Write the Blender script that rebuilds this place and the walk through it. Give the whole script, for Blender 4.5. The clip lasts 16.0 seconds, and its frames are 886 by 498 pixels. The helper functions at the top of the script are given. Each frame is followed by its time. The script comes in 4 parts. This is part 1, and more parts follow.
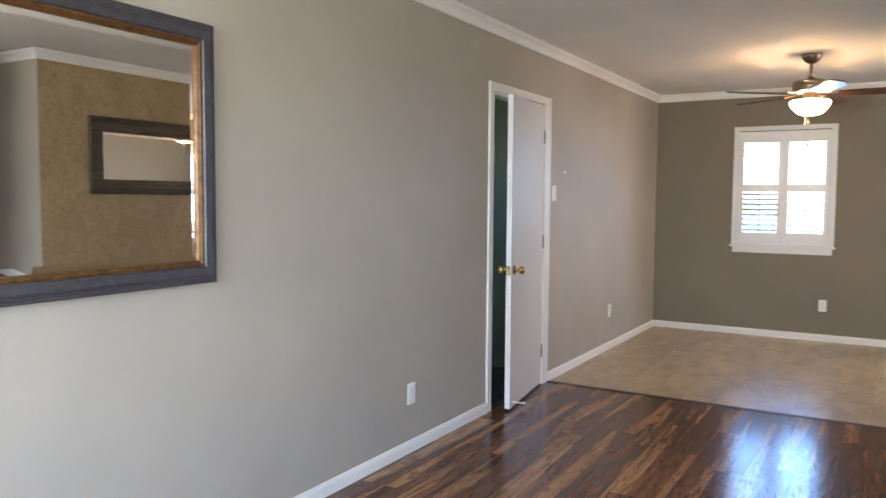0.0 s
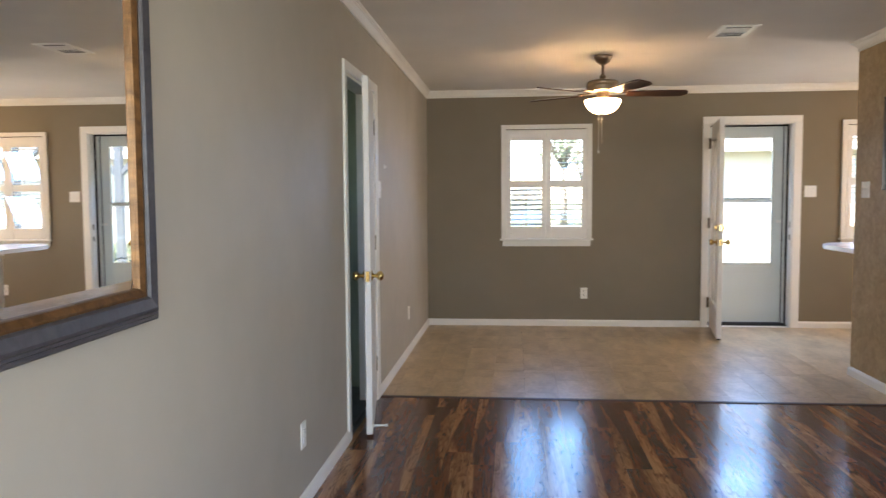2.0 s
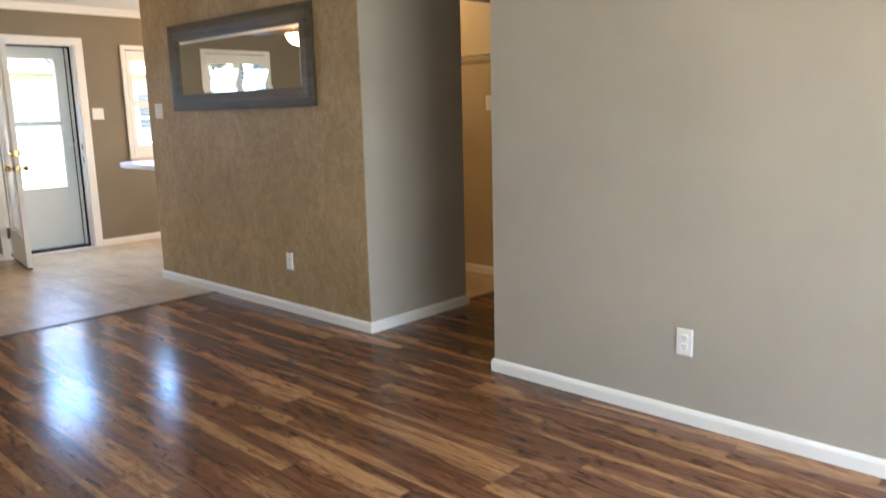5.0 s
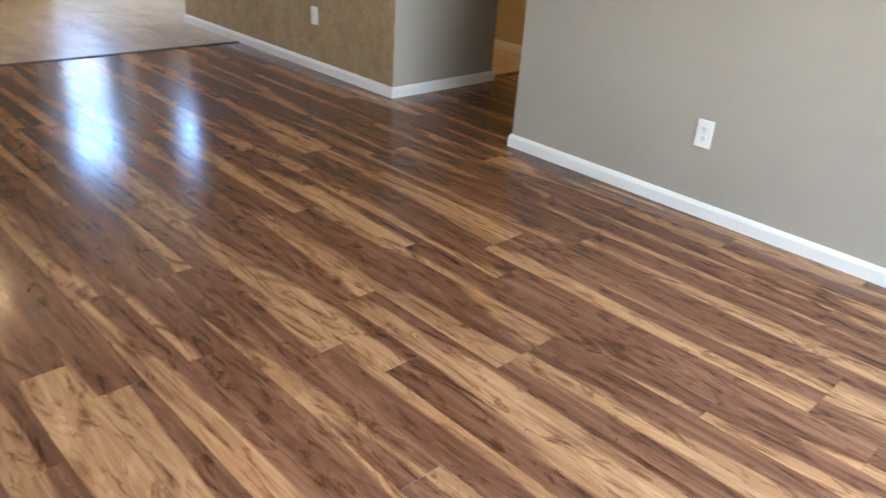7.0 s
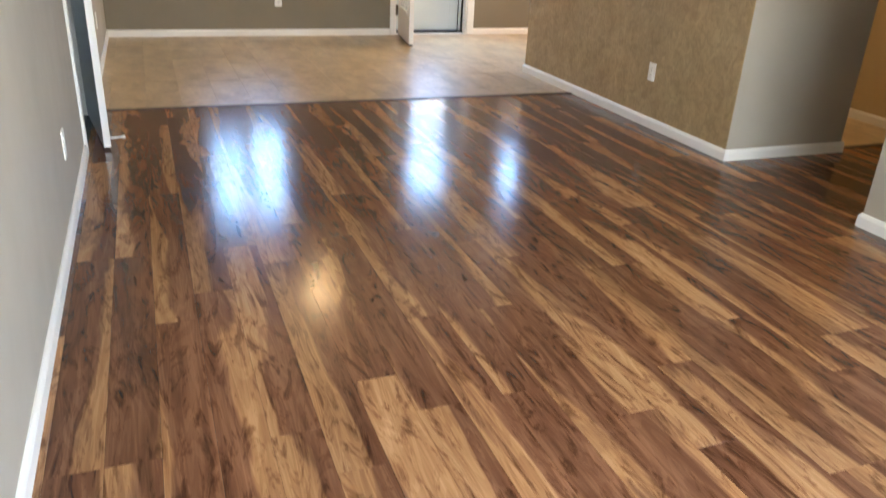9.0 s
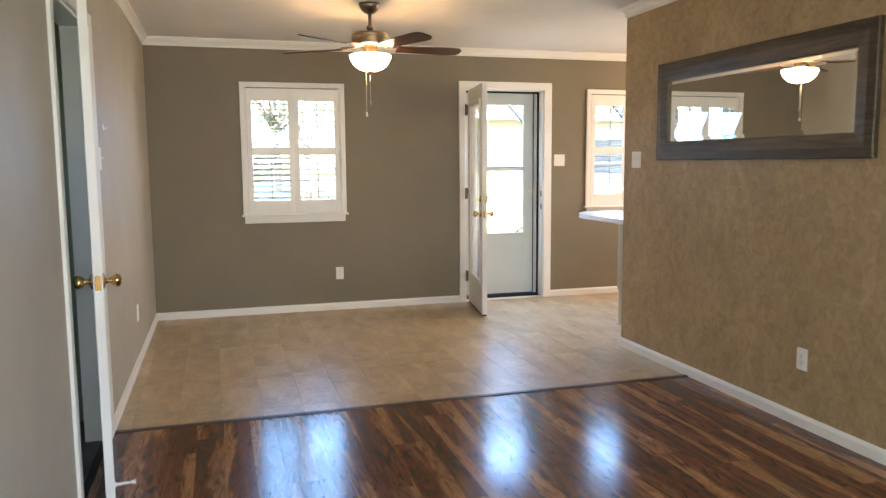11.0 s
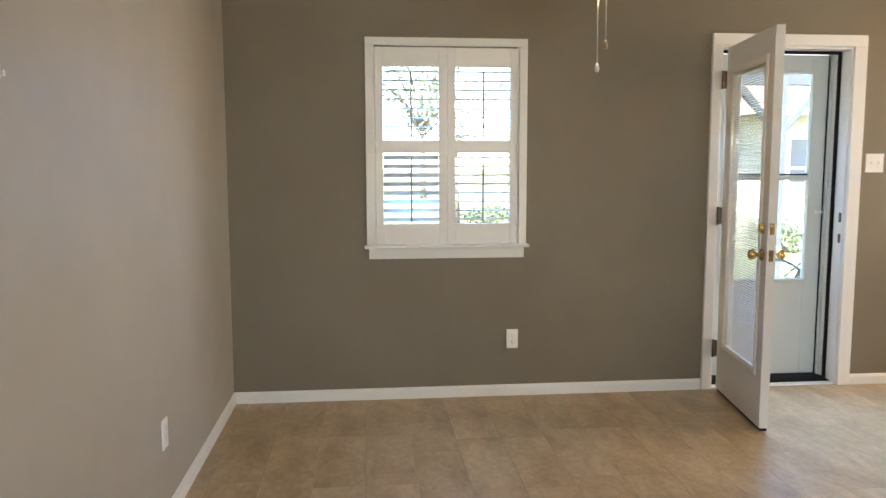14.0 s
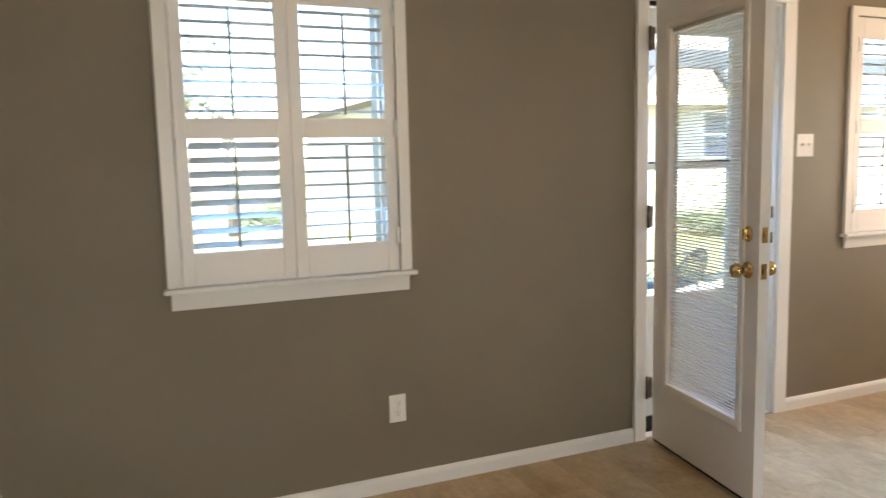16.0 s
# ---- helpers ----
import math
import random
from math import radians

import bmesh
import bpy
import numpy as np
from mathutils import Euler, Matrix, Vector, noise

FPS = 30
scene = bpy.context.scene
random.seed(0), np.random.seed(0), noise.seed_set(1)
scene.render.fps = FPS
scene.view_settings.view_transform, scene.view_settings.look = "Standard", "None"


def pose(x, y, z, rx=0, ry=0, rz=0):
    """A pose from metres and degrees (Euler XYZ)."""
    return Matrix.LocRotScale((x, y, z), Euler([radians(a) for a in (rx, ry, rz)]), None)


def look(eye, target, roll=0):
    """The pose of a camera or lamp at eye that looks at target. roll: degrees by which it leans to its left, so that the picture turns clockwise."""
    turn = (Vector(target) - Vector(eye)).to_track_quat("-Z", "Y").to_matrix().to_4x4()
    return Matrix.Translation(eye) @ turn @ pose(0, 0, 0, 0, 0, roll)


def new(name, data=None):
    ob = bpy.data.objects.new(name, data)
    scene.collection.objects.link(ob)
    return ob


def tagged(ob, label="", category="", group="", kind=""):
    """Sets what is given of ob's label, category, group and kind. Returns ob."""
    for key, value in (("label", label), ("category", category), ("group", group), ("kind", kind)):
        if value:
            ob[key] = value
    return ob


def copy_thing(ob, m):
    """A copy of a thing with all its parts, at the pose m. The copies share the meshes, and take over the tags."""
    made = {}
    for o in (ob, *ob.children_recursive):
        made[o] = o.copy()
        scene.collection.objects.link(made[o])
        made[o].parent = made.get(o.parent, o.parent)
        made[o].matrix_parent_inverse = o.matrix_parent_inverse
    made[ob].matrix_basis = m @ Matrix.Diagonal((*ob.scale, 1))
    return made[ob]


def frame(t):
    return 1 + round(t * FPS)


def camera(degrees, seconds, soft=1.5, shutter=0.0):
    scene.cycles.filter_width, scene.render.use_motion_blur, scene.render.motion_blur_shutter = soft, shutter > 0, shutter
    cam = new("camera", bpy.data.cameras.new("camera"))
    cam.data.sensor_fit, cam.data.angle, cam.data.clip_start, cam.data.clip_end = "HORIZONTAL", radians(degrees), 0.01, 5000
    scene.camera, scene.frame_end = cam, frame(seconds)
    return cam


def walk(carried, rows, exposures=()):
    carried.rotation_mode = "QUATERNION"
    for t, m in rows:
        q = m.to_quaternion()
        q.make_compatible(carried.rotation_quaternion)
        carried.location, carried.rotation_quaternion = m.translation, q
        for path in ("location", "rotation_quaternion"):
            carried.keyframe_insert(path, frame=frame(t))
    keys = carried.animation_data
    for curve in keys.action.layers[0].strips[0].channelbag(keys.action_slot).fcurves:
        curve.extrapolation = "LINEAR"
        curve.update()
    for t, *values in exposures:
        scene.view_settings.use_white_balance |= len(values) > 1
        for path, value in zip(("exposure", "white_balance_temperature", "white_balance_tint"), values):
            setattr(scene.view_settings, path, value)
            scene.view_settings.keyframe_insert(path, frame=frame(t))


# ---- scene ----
cam = camera(60.8, 16.0, 1.35, 0.4)
PATH = [
    (0, (0.186, 0.231, 1.36), (-0.832, 1.947, 1.225), 0.4),
    (0.5, (-0.126, 0.276, 1.329), (-0.945, 2.095, 1.183), -0.1),
    (1, (-0.477, 0.325, 1.348), (-1.106, 2.218, 1.21), 0.5),
    (1.5, (-0.824, 0.334, 1.35), (-1.212, 2.292, 1.221), -0.2),
    (2, (-1.07, 0.423, 1.335), (-1.259, 2.41, 1.202), -0.4),
    (2.5, (-1.275, 0.462, 1.346), (-1.175, 2.457, 1.235), -0.6),
    (3, (-1.491, 0.388, 1.367), (-0.982, 2.32, 1.272), -1.0),
    (3.5, (-1.499, 0.331, 1.358), (-0.64, 2.135, 1.26), -0.2),
    (4, (-1.489, 0.284, 1.369), (-0.293, 1.883, 1.267), -0.0),
    (4.2, (-1.502, 0.283, 1.368), (-0.187, 1.787, 1.272), 0.3),
    (6.3, (-1.505, 0.203, 1.246), (-0.102, 1.363, 0.42), 3.6),
    (6.5, (-1.508, 0.206, 1.247), (-0.135, 1.371, 0.378), 3.8),
    (7, (-1.523, 0.216, 1.243), (-0.244, 1.47, 0.352), 4.3),
    (7.5, (-1.549, 0.24, 1.237), (-0.475, 1.663, 0.333), 4.2),
    (8, (-1.587, 0.243, 1.237), (-0.733, 1.8, 0.318), 4.1),
    (8.5, (-1.613, 0.262, 1.225), (-0.9, 1.888, 0.305), 4.0),
    (9, (-1.62, 0.283, 1.241), (-0.947, 1.981, 0.426), 2.9),
    (9.5, (-1.613, 0.401, 1.264), (-0.95, 2.195, 0.679), 1.7),
    (10, (-1.528, 0.662, 1.309), (-0.908, 2.524, 0.923), 1.0),
    (10.2, (-1.508, 0.769, 1.349), (-0.908, 2.649, 1.022), 0.4),
    (12.3, (-1.203, 2.477, 1.373), (-0.719, 4.408, 1.182), -0.0),
    (12.5, (-1.177, 2.653, 1.358), (-0.73, 4.593, 1.165), -0.1),
    (13, (-1.135, 3.093, 1.37), (-0.801, 5.054, 1.172), 0.5),
    (13.5, (-1.206, 3.552, 1.352), (-0.953, 5.526, 1.158), 0.3),
    (14, (-1.201, 3.972, 1.359), (-1.004, 5.951, 1.145), -0.1),
    (14.5, (-1.226, 4.349, 1.37), (-1.029, 6.326, 1.144), -0.0),
    (15, (-1.278, 4.716, 1.354), (-0.951, 6.677, 1.135), -0.8),
    (15.5, (-1.288, 5.105, 1.34), (-0.802, 7.032, 1.118), -1.0),
    (16, (-1.355, 5.504, 1.348), (-0.569, 7.328, 1.115), -1.3),
]
EXPOSURES = [(0.0, 3.62, 6480, 17), (0.5, 3.48, 6600, 17), (1.0, 3.4, 6950, 19), (1.5, 3.25, 7000, 18), (2.0, 3.18, 7000, 17), (2.5, 3.13, 7150, 18), (3.0, 3.3, 7300, 18), (4.2, 3.55, 7150, 15), (6.3, 3.82, 6450, 13), (7.5, 3.85, 6450, 13), (8.5, 3.95, 6950, 13), (9.5, 3.9, 7450, 15), (10.2, 3.75, 7450, 15), (12.5, 3.32, 6600, 11), (14.5, 3.42, 7000, 12), (16.0, 3.25, 7150, 14)]
walk(cam, [(t, look(eye, target, roll)) for t, eye, target, roll in PATH], EXPOSURES)

# ---- world, sun, large lights ----
SUN_ELEVATION, SUN_AZIMUTH = 58.0, 205.0
world = bpy.data.worlds.new("world")
scene.world = world
world.use_nodes = True
wt = world.node_tree
sky = wt.nodes.new("ShaderNodeTexSky")
sky.sky_type = "NISHITA"
sky.sun_disc = False
sky.sun_elevation = radians(SUN_ELEVATION)
sky.sun_rotation = radians(SUN_AZIMUTH)
sky.dust_density, sky.ozone_density = 0.3, 4.0
wt.nodes["Background"].inputs["Strength"].default_value = 0.125
wt.links.new(sky.outputs["Color"], wt.nodes["Background"].inputs["Color"])

sun = new("sun", bpy.data.lights.new("sun", "SUN"))
sun.data.energy, sun.data.angle, sun.data.color = 3.6, radians(0.5), (1.0, 0.95, 0.87)
az, el = radians(SUN_AZIMUTH), radians(SUN_ELEVATION)
toward = Vector((math.sin(az) * math.cos(el), math.cos(az) * math.cos(el), math.sin(el)))
sun.matrix_world = look(toward * 30, (0, 0, 0))


def area_lamp(name, m, sx, sy, watts, colour):
    lamp = new(name, bpy.data.lights.new(name, "AREA"))
    lamp.data.shape, lamp.data.size, lamp.data.size_y = "RECTANGLE", sx, sy
    lamp.data.energy, lamp.data.color = watts, colour
    lamp.matrix_world = m
    return lamp


def point_lamp(name, at, watts, colour, radius):
    lamp = new(name, bpy.data.lights.new(name, "POINT"))
    lamp.data.energy, lamp.data.color, lamp.data.shadow_soft_size = watts, colour, radius
    lamp.location = at
    return lamp


# daylight through the unseen front windows behind the start of the walk: blue skylight heads down, greenish lawn light
# heads up
def daylight(name, at, way, sx, sy, sky_watts, lawn_watts, blue):
    at, way = Vector(at), Vector(way)
    for label, tip, watts, colour in (("sky", -0.75, sky_watts, blue), ("lawn", 0.5, lawn_watts, (1.0, 0.96, 0.68))):
        lamp = area_lamp(name + "_" + label, look(at, at + way + Vector((0, 0, tip))), sx, sy, watts, colour)
        lamp.data.spread = radians(125)


daylight("front_window_daylight", (-0.35, -1.50, 1.4), (0, 1, 0), 2.3, 1.42, 6.3, 3.7, (0.50, 0.72, 1.0))
# side window is out of view, added to brighten the west wall
daylight("added_side_daylight", (1.38, -0.72, 1.4), (-0.95, 0.31, 0), 1.18, 1.42, 4.8, 3.1, (0.32, 0.58, 1.0))
for name, x, watts in (("dining_window_daylight", -1.208, 0.22), ("kitchen_window_daylight", 2.178, 0.36)):
    for dx, z, share_of in ((0.259, 1.24, 0.7), (0.671, 1.24, 1.0), (0.259, 1.722, 1.0), (0.671, 1.722, 1.0)):
        lamp = area_lamp(name, look((x + dx, 8.297, z), (x + dx, 7.297, z - 0.6)), 0.31, 0.34, watts * share_of, (0.20, 0.48, 1.0))
        lamp.data.spread = radians(125)
# unseen kitchen side window, added for the light on the west wall
lamp = area_lamp("assumed_kitchen_side_daylight", look((4.49, 7.35, 1.45), (-2.0, 6.9, 1.1)), 1.02, 0.98, 3.2, (1.0, 0.89, 0.76))
lamp.data.spread = radians(110)
lamp = area_lamp("back_door_daylight", look((1.295, 8.43, 1.72), (1.295, 7.43, 0.42)), 0.54, 0.2, 1.0, (0.22, 0.48, 1.0))
lamp.data.spread = radians(80)
FAN = Vector((-0.375, 6.565, 2.45))
point_lamp("fan_lamp", FAN + Vector((0, 0, -0.362)), 1.15, (1.0, 0.64, 0.32), 0.035)
point_lamp("kitchen_lamp", (3.3, 7.2, 2.28), 1.4, (1.0, 0.56, 0.21), 0.08)
point_lamp("utility_lamp", (2.45, 4.7, 2.28), 1.15, (1.0, 0.77, 0.46), 0.08)

# ---- materials ----


def material(name, rough=0.5, metal=0.0, base=(0.5, 0.5, 0.5), specular=0.5):
    m = bpy.data.materials.new(name)
    m.use_nodes = True
    s = m.node_tree.nodes["Principled BSDF"]
    s.inputs["Roughness"].default_value = rough
    s.inputs["Metallic"].default_value = metal
    s.inputs["Specular IOR Level"].default_value = specular
    s.inputs["Base Color"].default_value = (*base, 1)
    return m, m.node_tree, s


def coords(t, scale=(1, 1, 1), scatter=0.0):
    """Object coordinates, stretched, and shifted from piece to piece."""
    c = t.nodes.new("ShaderNodeTexCoord")
    mp = t.nodes.new("ShaderNodeMapping")
    mp.inputs["Scale"].default_value = scale
    t.links.new(c.outputs["Object"], mp.inputs["Vector"])
    if scatter:
        info = t.nodes.new("ShaderNodeObjectInfo")
        mul = t.nodes.new("ShaderNodeVectorMath")
        mul.operation = "SCALE"
        mul.inputs[0].default_value = (7.3, 31.7, 13.1)
        t.links.new(info.outputs["Random"], mul.inputs["Scale"])
        sc = t.nodes.new("ShaderNodeVectorMath")
        sc.operation = "SCALE"
        sc.inputs["Scale"].default_value = scatter
        t.links.new(mul.outputs[0], sc.inputs[0])
        t.links.new(sc.outputs[0], mp.inputs["Location"])
    return mp.outputs["Vector"]


def fuzz(t, vec, scale, detail=4, distortion=0.0, rough=0.55):
    n = t.nodes.new("ShaderNodeTexNoise")
    n.inputs["Scale"].default_value = scale
    n.inputs["Detail"].default_value = detail
    n.inputs["Distortion"].default_value = distortion
    n.inputs["Roughness"].default_value = rough
    t.links.new(vec, n.inputs["Vector"])
    return n.outputs["Fac"]


def ramp(t, fac, stops):
    r = t.nodes.new("ShaderNodeValToRGB")
    e = r.color_ramp.elements
    while len(e) < len(stops):
        e.new(0.5)
    for item, (p, c) in zip(e, stops):
        item.position, item.color = p, (*c, 1)
    t.links.new(fac, r.inputs["Fac"])
    return r.outputs["Color"]


def mixed(t, fac, a, b, blend="MIX"):
    x = t.nodes.new("ShaderNodeMix")
    x.data_type, x.blend_type = "RGBA", blend
    for value, k in ((fac, 0), (a, 6), (b, 7)):
        if hasattr(value, "is_output"):
            t.links.new(value, x.inputs[k])
        else:
            x.inputs[k].default_value = value if k == 0 else (*value, 1)
    return x.outputs[2]


def spread(t, fac, low, high):
    r = t.nodes.new("ShaderNodeMapRange")
    r.inputs["To Min"].default_value, r.inputs["To Max"].default_value = low, high
    r.inputs["From Min"].default_value, r.inputs["From Max"].default_value = 0.25, 0.75
    t.links.new(fac, r.inputs["Value"])
    return r.outputs["Result"]


def calc(t, operation, a, b):
    n = t.nodes.new("ShaderNodeMath")
    n.operation = operation
    for value, k in ((a, 0), (b, 1)):
        if hasattr(value, "is_output"):
            t.links.new(value, n.inputs[k])
        else:
            n.inputs[k].default_value = value
    return n.outputs[0]


def relief(t, s, fac, strength, distance):
    b = t.nodes.new("ShaderNodeBump")
    b.inputs["Strength"].default_value, b.inputs["Distance"].default_value = strength, distance
    t.links.new(fac, b.inputs["Height"])
    t.links.new(b.outputs["Normal"], s.inputs["Normal"])


def painted(name, base, rough, vary=0.06, stipple=160, bump=0.12, specular=0.4):
    """Rolled paint: faint cloudiness, faint stipple."""
    m, t, s = material(name, rough, 0, base, specular)
    v = coords(t)
    dark, light = [tuple(c * (1 - vary) for c in base), tuple(min(1, c * (1 + vary)) for c in base)]
    cloud = ramp(t, fuzz(t, v, 1.7, 5), [(0.3, dark), (0.7, light)])
    t.links.new(cloud, s.inputs["Base Color"])
    fine = fuzz(t, v, stipple, 3)
    t.links.new(spread(t, fuzz(t, v, 6, 4), rough - 0.06, rough + 0.06), s.inputs["Roughness"])
    relief(t, s, fine, bump, 0.002)
    return m


def metallic(name, base, rough, vary=0.12):
    m, t, s = material(name, rough, 1.0, base)
    v = coords(t)
    t.links.new(spread(t, fuzz(t, v, 40, 4), rough * 0.94, rough * 1.08), s.inputs["Roughness"])
    t.links.new(ramp(t, fuzz(t, v, 14, 4), [(0.3, tuple(c * (1 - vary) for c in base)), (0.7, base)]), s.inputs["Base Color"])
    return m


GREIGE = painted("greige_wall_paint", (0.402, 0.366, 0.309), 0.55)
# window wall: greige darkened, its unlit shade put into the paint colour
GREIGE_SHADED = painted("shaded_greige_wall_paint", (0.208, 0.176, 0.126), 0.55)
CEILING = painted("flat_white_ceiling_paint", (0.74, 0.72, 0.69), 0.8, 0.04, 90, 0.3)
TRIM = painted("white_trim_paint", (0.80, 0.79, 0.76), 0.37, 0.03, 60, 0.05)
SHUTTER = painted("white_shutter_paint", (0.82, 0.81, 0.79), 0.38, 0.02, 60, 0.03)


def louver_plastic():
    """White moulded plastic; a pale blue translucent mix is added to look daylit."""
    m = painted("white_louver_plastic", (0.82, 0.83, 0.82), 0.4, 0.02, 60, 0.03)
    t = m.node_tree
    thin, mix = t.nodes.new("ShaderNodeBsdfTranslucent"), t.nodes.new("ShaderNodeMixShader")
    thin.inputs["Color"].default_value = (0.80, 0.86, 0.88, 1)
    mix.inputs["Fac"].default_value = 0.6
    t.links.new(t.nodes["Principled BSDF"].outputs[0], mix.inputs[1])
    t.links.new(thin.outputs[0], mix.inputs[2])
    t.links.new(mix.outputs[0], t.nodes["Material Output"].inputs["Surface"])
    return m


LOUVER_PLASTIC = louver_plastic()
# tilt rods greyed: the shade of their backlit side is in the colour
ROD_BACKLIT = painted("backlit_tilt_rod", (0.33, 0.35, 0.33), 0.45, 0.05, 60, 0.03)
DOOR = painted("white_door_paint", (0.78, 0.77, 0.75), 0.42, 0.02, 50, 0.02)
STORM = painted("pale_storm_door_enamel", (0.66, 0.72, 0.72), 0.37, 0.03, 50, 0.03)
PLATE = painted("white_plastic_plate", (0.83, 0.82, 0.79), 0.37, 0.02, 40, 0.02)
CLOSET = painted("grey_green_closet_paint", (0.28, 0.34, 0.25), 0.6)
TAN = painted("tan_utility_paint", (0.50, 0.395, 0.235), 0.55)
# outdoor reveal: blue-grey trim, darkened beyond its paint to hold the shade
REVEAL = painted("shaded_blue_grey_outdoor_trim", (0.13, 0.175, 0.205), 0.5)
RUBBER = painted("black_rubber", (0.010, 0.010, 0.011), 0.75, 0.1, 160, 0.12, 0.15)
SLOT = painted("dark_slot", (0.03, 0.028, 0.025), 0.6, 0.1)
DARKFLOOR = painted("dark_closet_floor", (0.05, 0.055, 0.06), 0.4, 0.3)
BRASS = metallic("polished_brass", (0.64, 0.45, 0.19), 0.16)
AGED = metallic("aged_brass_hinge", (0.15, 0.125, 0.095), 0.36)
STEEL = metallic("satin_steel", (0.62, 0.62, 0.60), 0.33)
BRONZE = metallic("brushed_bronze_nickel", (0.32, 0.26, 0.20), 0.33)


def faux_plaster():
    m, t, s = material("tan_ragged_faux_finish", 0.5, 0, (0.4, 0.32, 0.22), 0.4)
    v = coords(t, (1, 1, 0.75))
    big = fuzz(t, v, 3.2, 6, 0.6)
    small = fuzz(t, v, 22, 6, 1.2, 0.65)
    col = ramp(t, big, [(0.3, (0.362, 0.257, 0.135)), (0.7, (0.446, 0.326, 0.181))])
    rag = ramp(t, small, [(0.36, (0.80, 0.79, 0.78)), (0.52, (1.0, 1.0, 1.0)), (0.68, (1.17, 1.17, 1.18))])
    t.links.new(mixed(t, 0.9, col, rag, "MULTIPLY"), s.inputs["Base Color"])
    t.links.new(spread(t, small, 0.62, 0.36), s.inputs["Roughness"])
    relief(t, s, small, 0.15, 0.003)
    return m


FAUX = faux_plaster()


def laminate():
    """Acacia-look laminate: dark heartwood, pale sapwood streaks, knots; each board its own cut."""
    m, t, s = material("acacia_laminate", 0.2, 0, (0.2, 0.1, 0.05), 0.45)
    v = coords(t, (1, 1, 1), 1.0)
    info = t.nodes.new("ShaderNodeObjectInfo")
    streak = fuzz(t, coords(t, (4.6, 0.62, 1.0), 1.0), 1.0, 4, 0.8, 0.5)
    mid = fuzz(t, coords(t, (13.0, 1.0, 1.0), 1.0), 1.0, 5, 1.5, 0.55)
    fine = fuzz(t, coords(t, (190.0, 5.0, 1.0), 1.0), 1.0, 4, 0.4, 0.6)
    # sapwood keeps to one long edge of a board, which one differs from board to board
    c = t.nodes.new("ShaderNodeTexCoord")
    sep = t.nodes.new("ShaderNodeSeparateXYZ")
    t.links.new(c.outputs["Object"], sep.inputs[0])
    across = calc(t, "DIVIDE", sep.outputs["X"], 0.13)
    side = calc(t, "GREATER_THAN", calc(t, "FRACT", calc(t, "MULTIPLY", info.outputs["Random"], 17.3), 0), 0.45)
    lean = calc(t, "ABSOLUTE", calc(t, "SUBTRACT", across, side), 0)
    share_sap = calc(t, "ADD", streak, calc(t, "MULTIPLY", calc(t, "SUBTRACT", lean, 0.5), 0.30))
    heart = ramp(t, mid, [(0.26, (0.078, 0.029, 0.015)), (0.43, (0.145, 0.061, 0.032)), (0.56, (0.192, 0.084, 0.044)), (0.74, (0.252, 0.119, 0.063))])
    sap = ramp(t, mid, [(0.28, (0.25, 0.122, 0.055)), (0.5, (0.37, 0.192, 0.090)), (0.72, (0.46, 0.256, 0.128))])
    edge = ramp(t, share_sap, [(0.54, (0, 0, 0)), (0.57, (0.55, 0.55, 0.55)), (0.58, (0.9, 0.9, 0.9)), (0.64, (1, 1, 1))])
    body = mixed(t, edge, heart, sap)
    smoke = ramp(t, fuzz(t, coords(t, (14.0, 3.0, 1.0), 1.7), 1.0, 6, 2.6, 0.66), [(0.33, (0.30, 0.225, 0.19)), (0.41, (0.60, 0.53, 0.49)), (0.49, (1, 1, 1))])
    body = mixed(t, 0.95, body, smoke, "MULTIPLY")
    knots = ramp(t, fuzz(t, coords(t, (26.0, 9.0, 1.0), 2.3), 1.0, 3, 3.5, 0.5), [(0.22, (0.25, 0.18, 0.16)), (0.29, (1, 1, 1))])
    body = mixed(t, 0.9, body, knots, "MULTIPLY")
    lines = ramp(t, fine, [(0.30, (0.84, 0.81, 0.80)), (0.6, (1.05, 1.05, 1.05))])
    body = mixed(t, 0.8, body, lines, "MULTIPLY")
    # cathedral grain: thin dark contours of a slow, long field
    field = fuzz(t, coords(t, (9.0, 0.9, 1.0), 3.1), 1.0, 2, 0.8, 0.5)
    rings = calc(t, "SINE", calc(t, "MULTIPLY", field, 95.0), 0)
    body = mixed(t, 0.5, body, ramp(t, rings, [(0.0, (0.74, 0.68, 0.66)), (0.35, (1, 1, 1))]), "MULTIPLY")
    tone = ramp(t, info.outputs["Random"], [(0.0, (0.86, 0.84, 0.83)), (0.5, (1.0, 0.98, 0.96)), (1.0, (1.15, 1.12, 1.09))])
    body = mixed(t, 1.0, body, tone, "MULTIPLY")
    t.links.new(body, s.inputs["Base Color"])
    t.links.new(spread(t, fuzz(t, v, 9, 4), 0.16, 0.19), s.inputs["Roughness"])
    relief(t, s, fine, 0.02, 0.001)
    return m


LAMINATE = laminate()


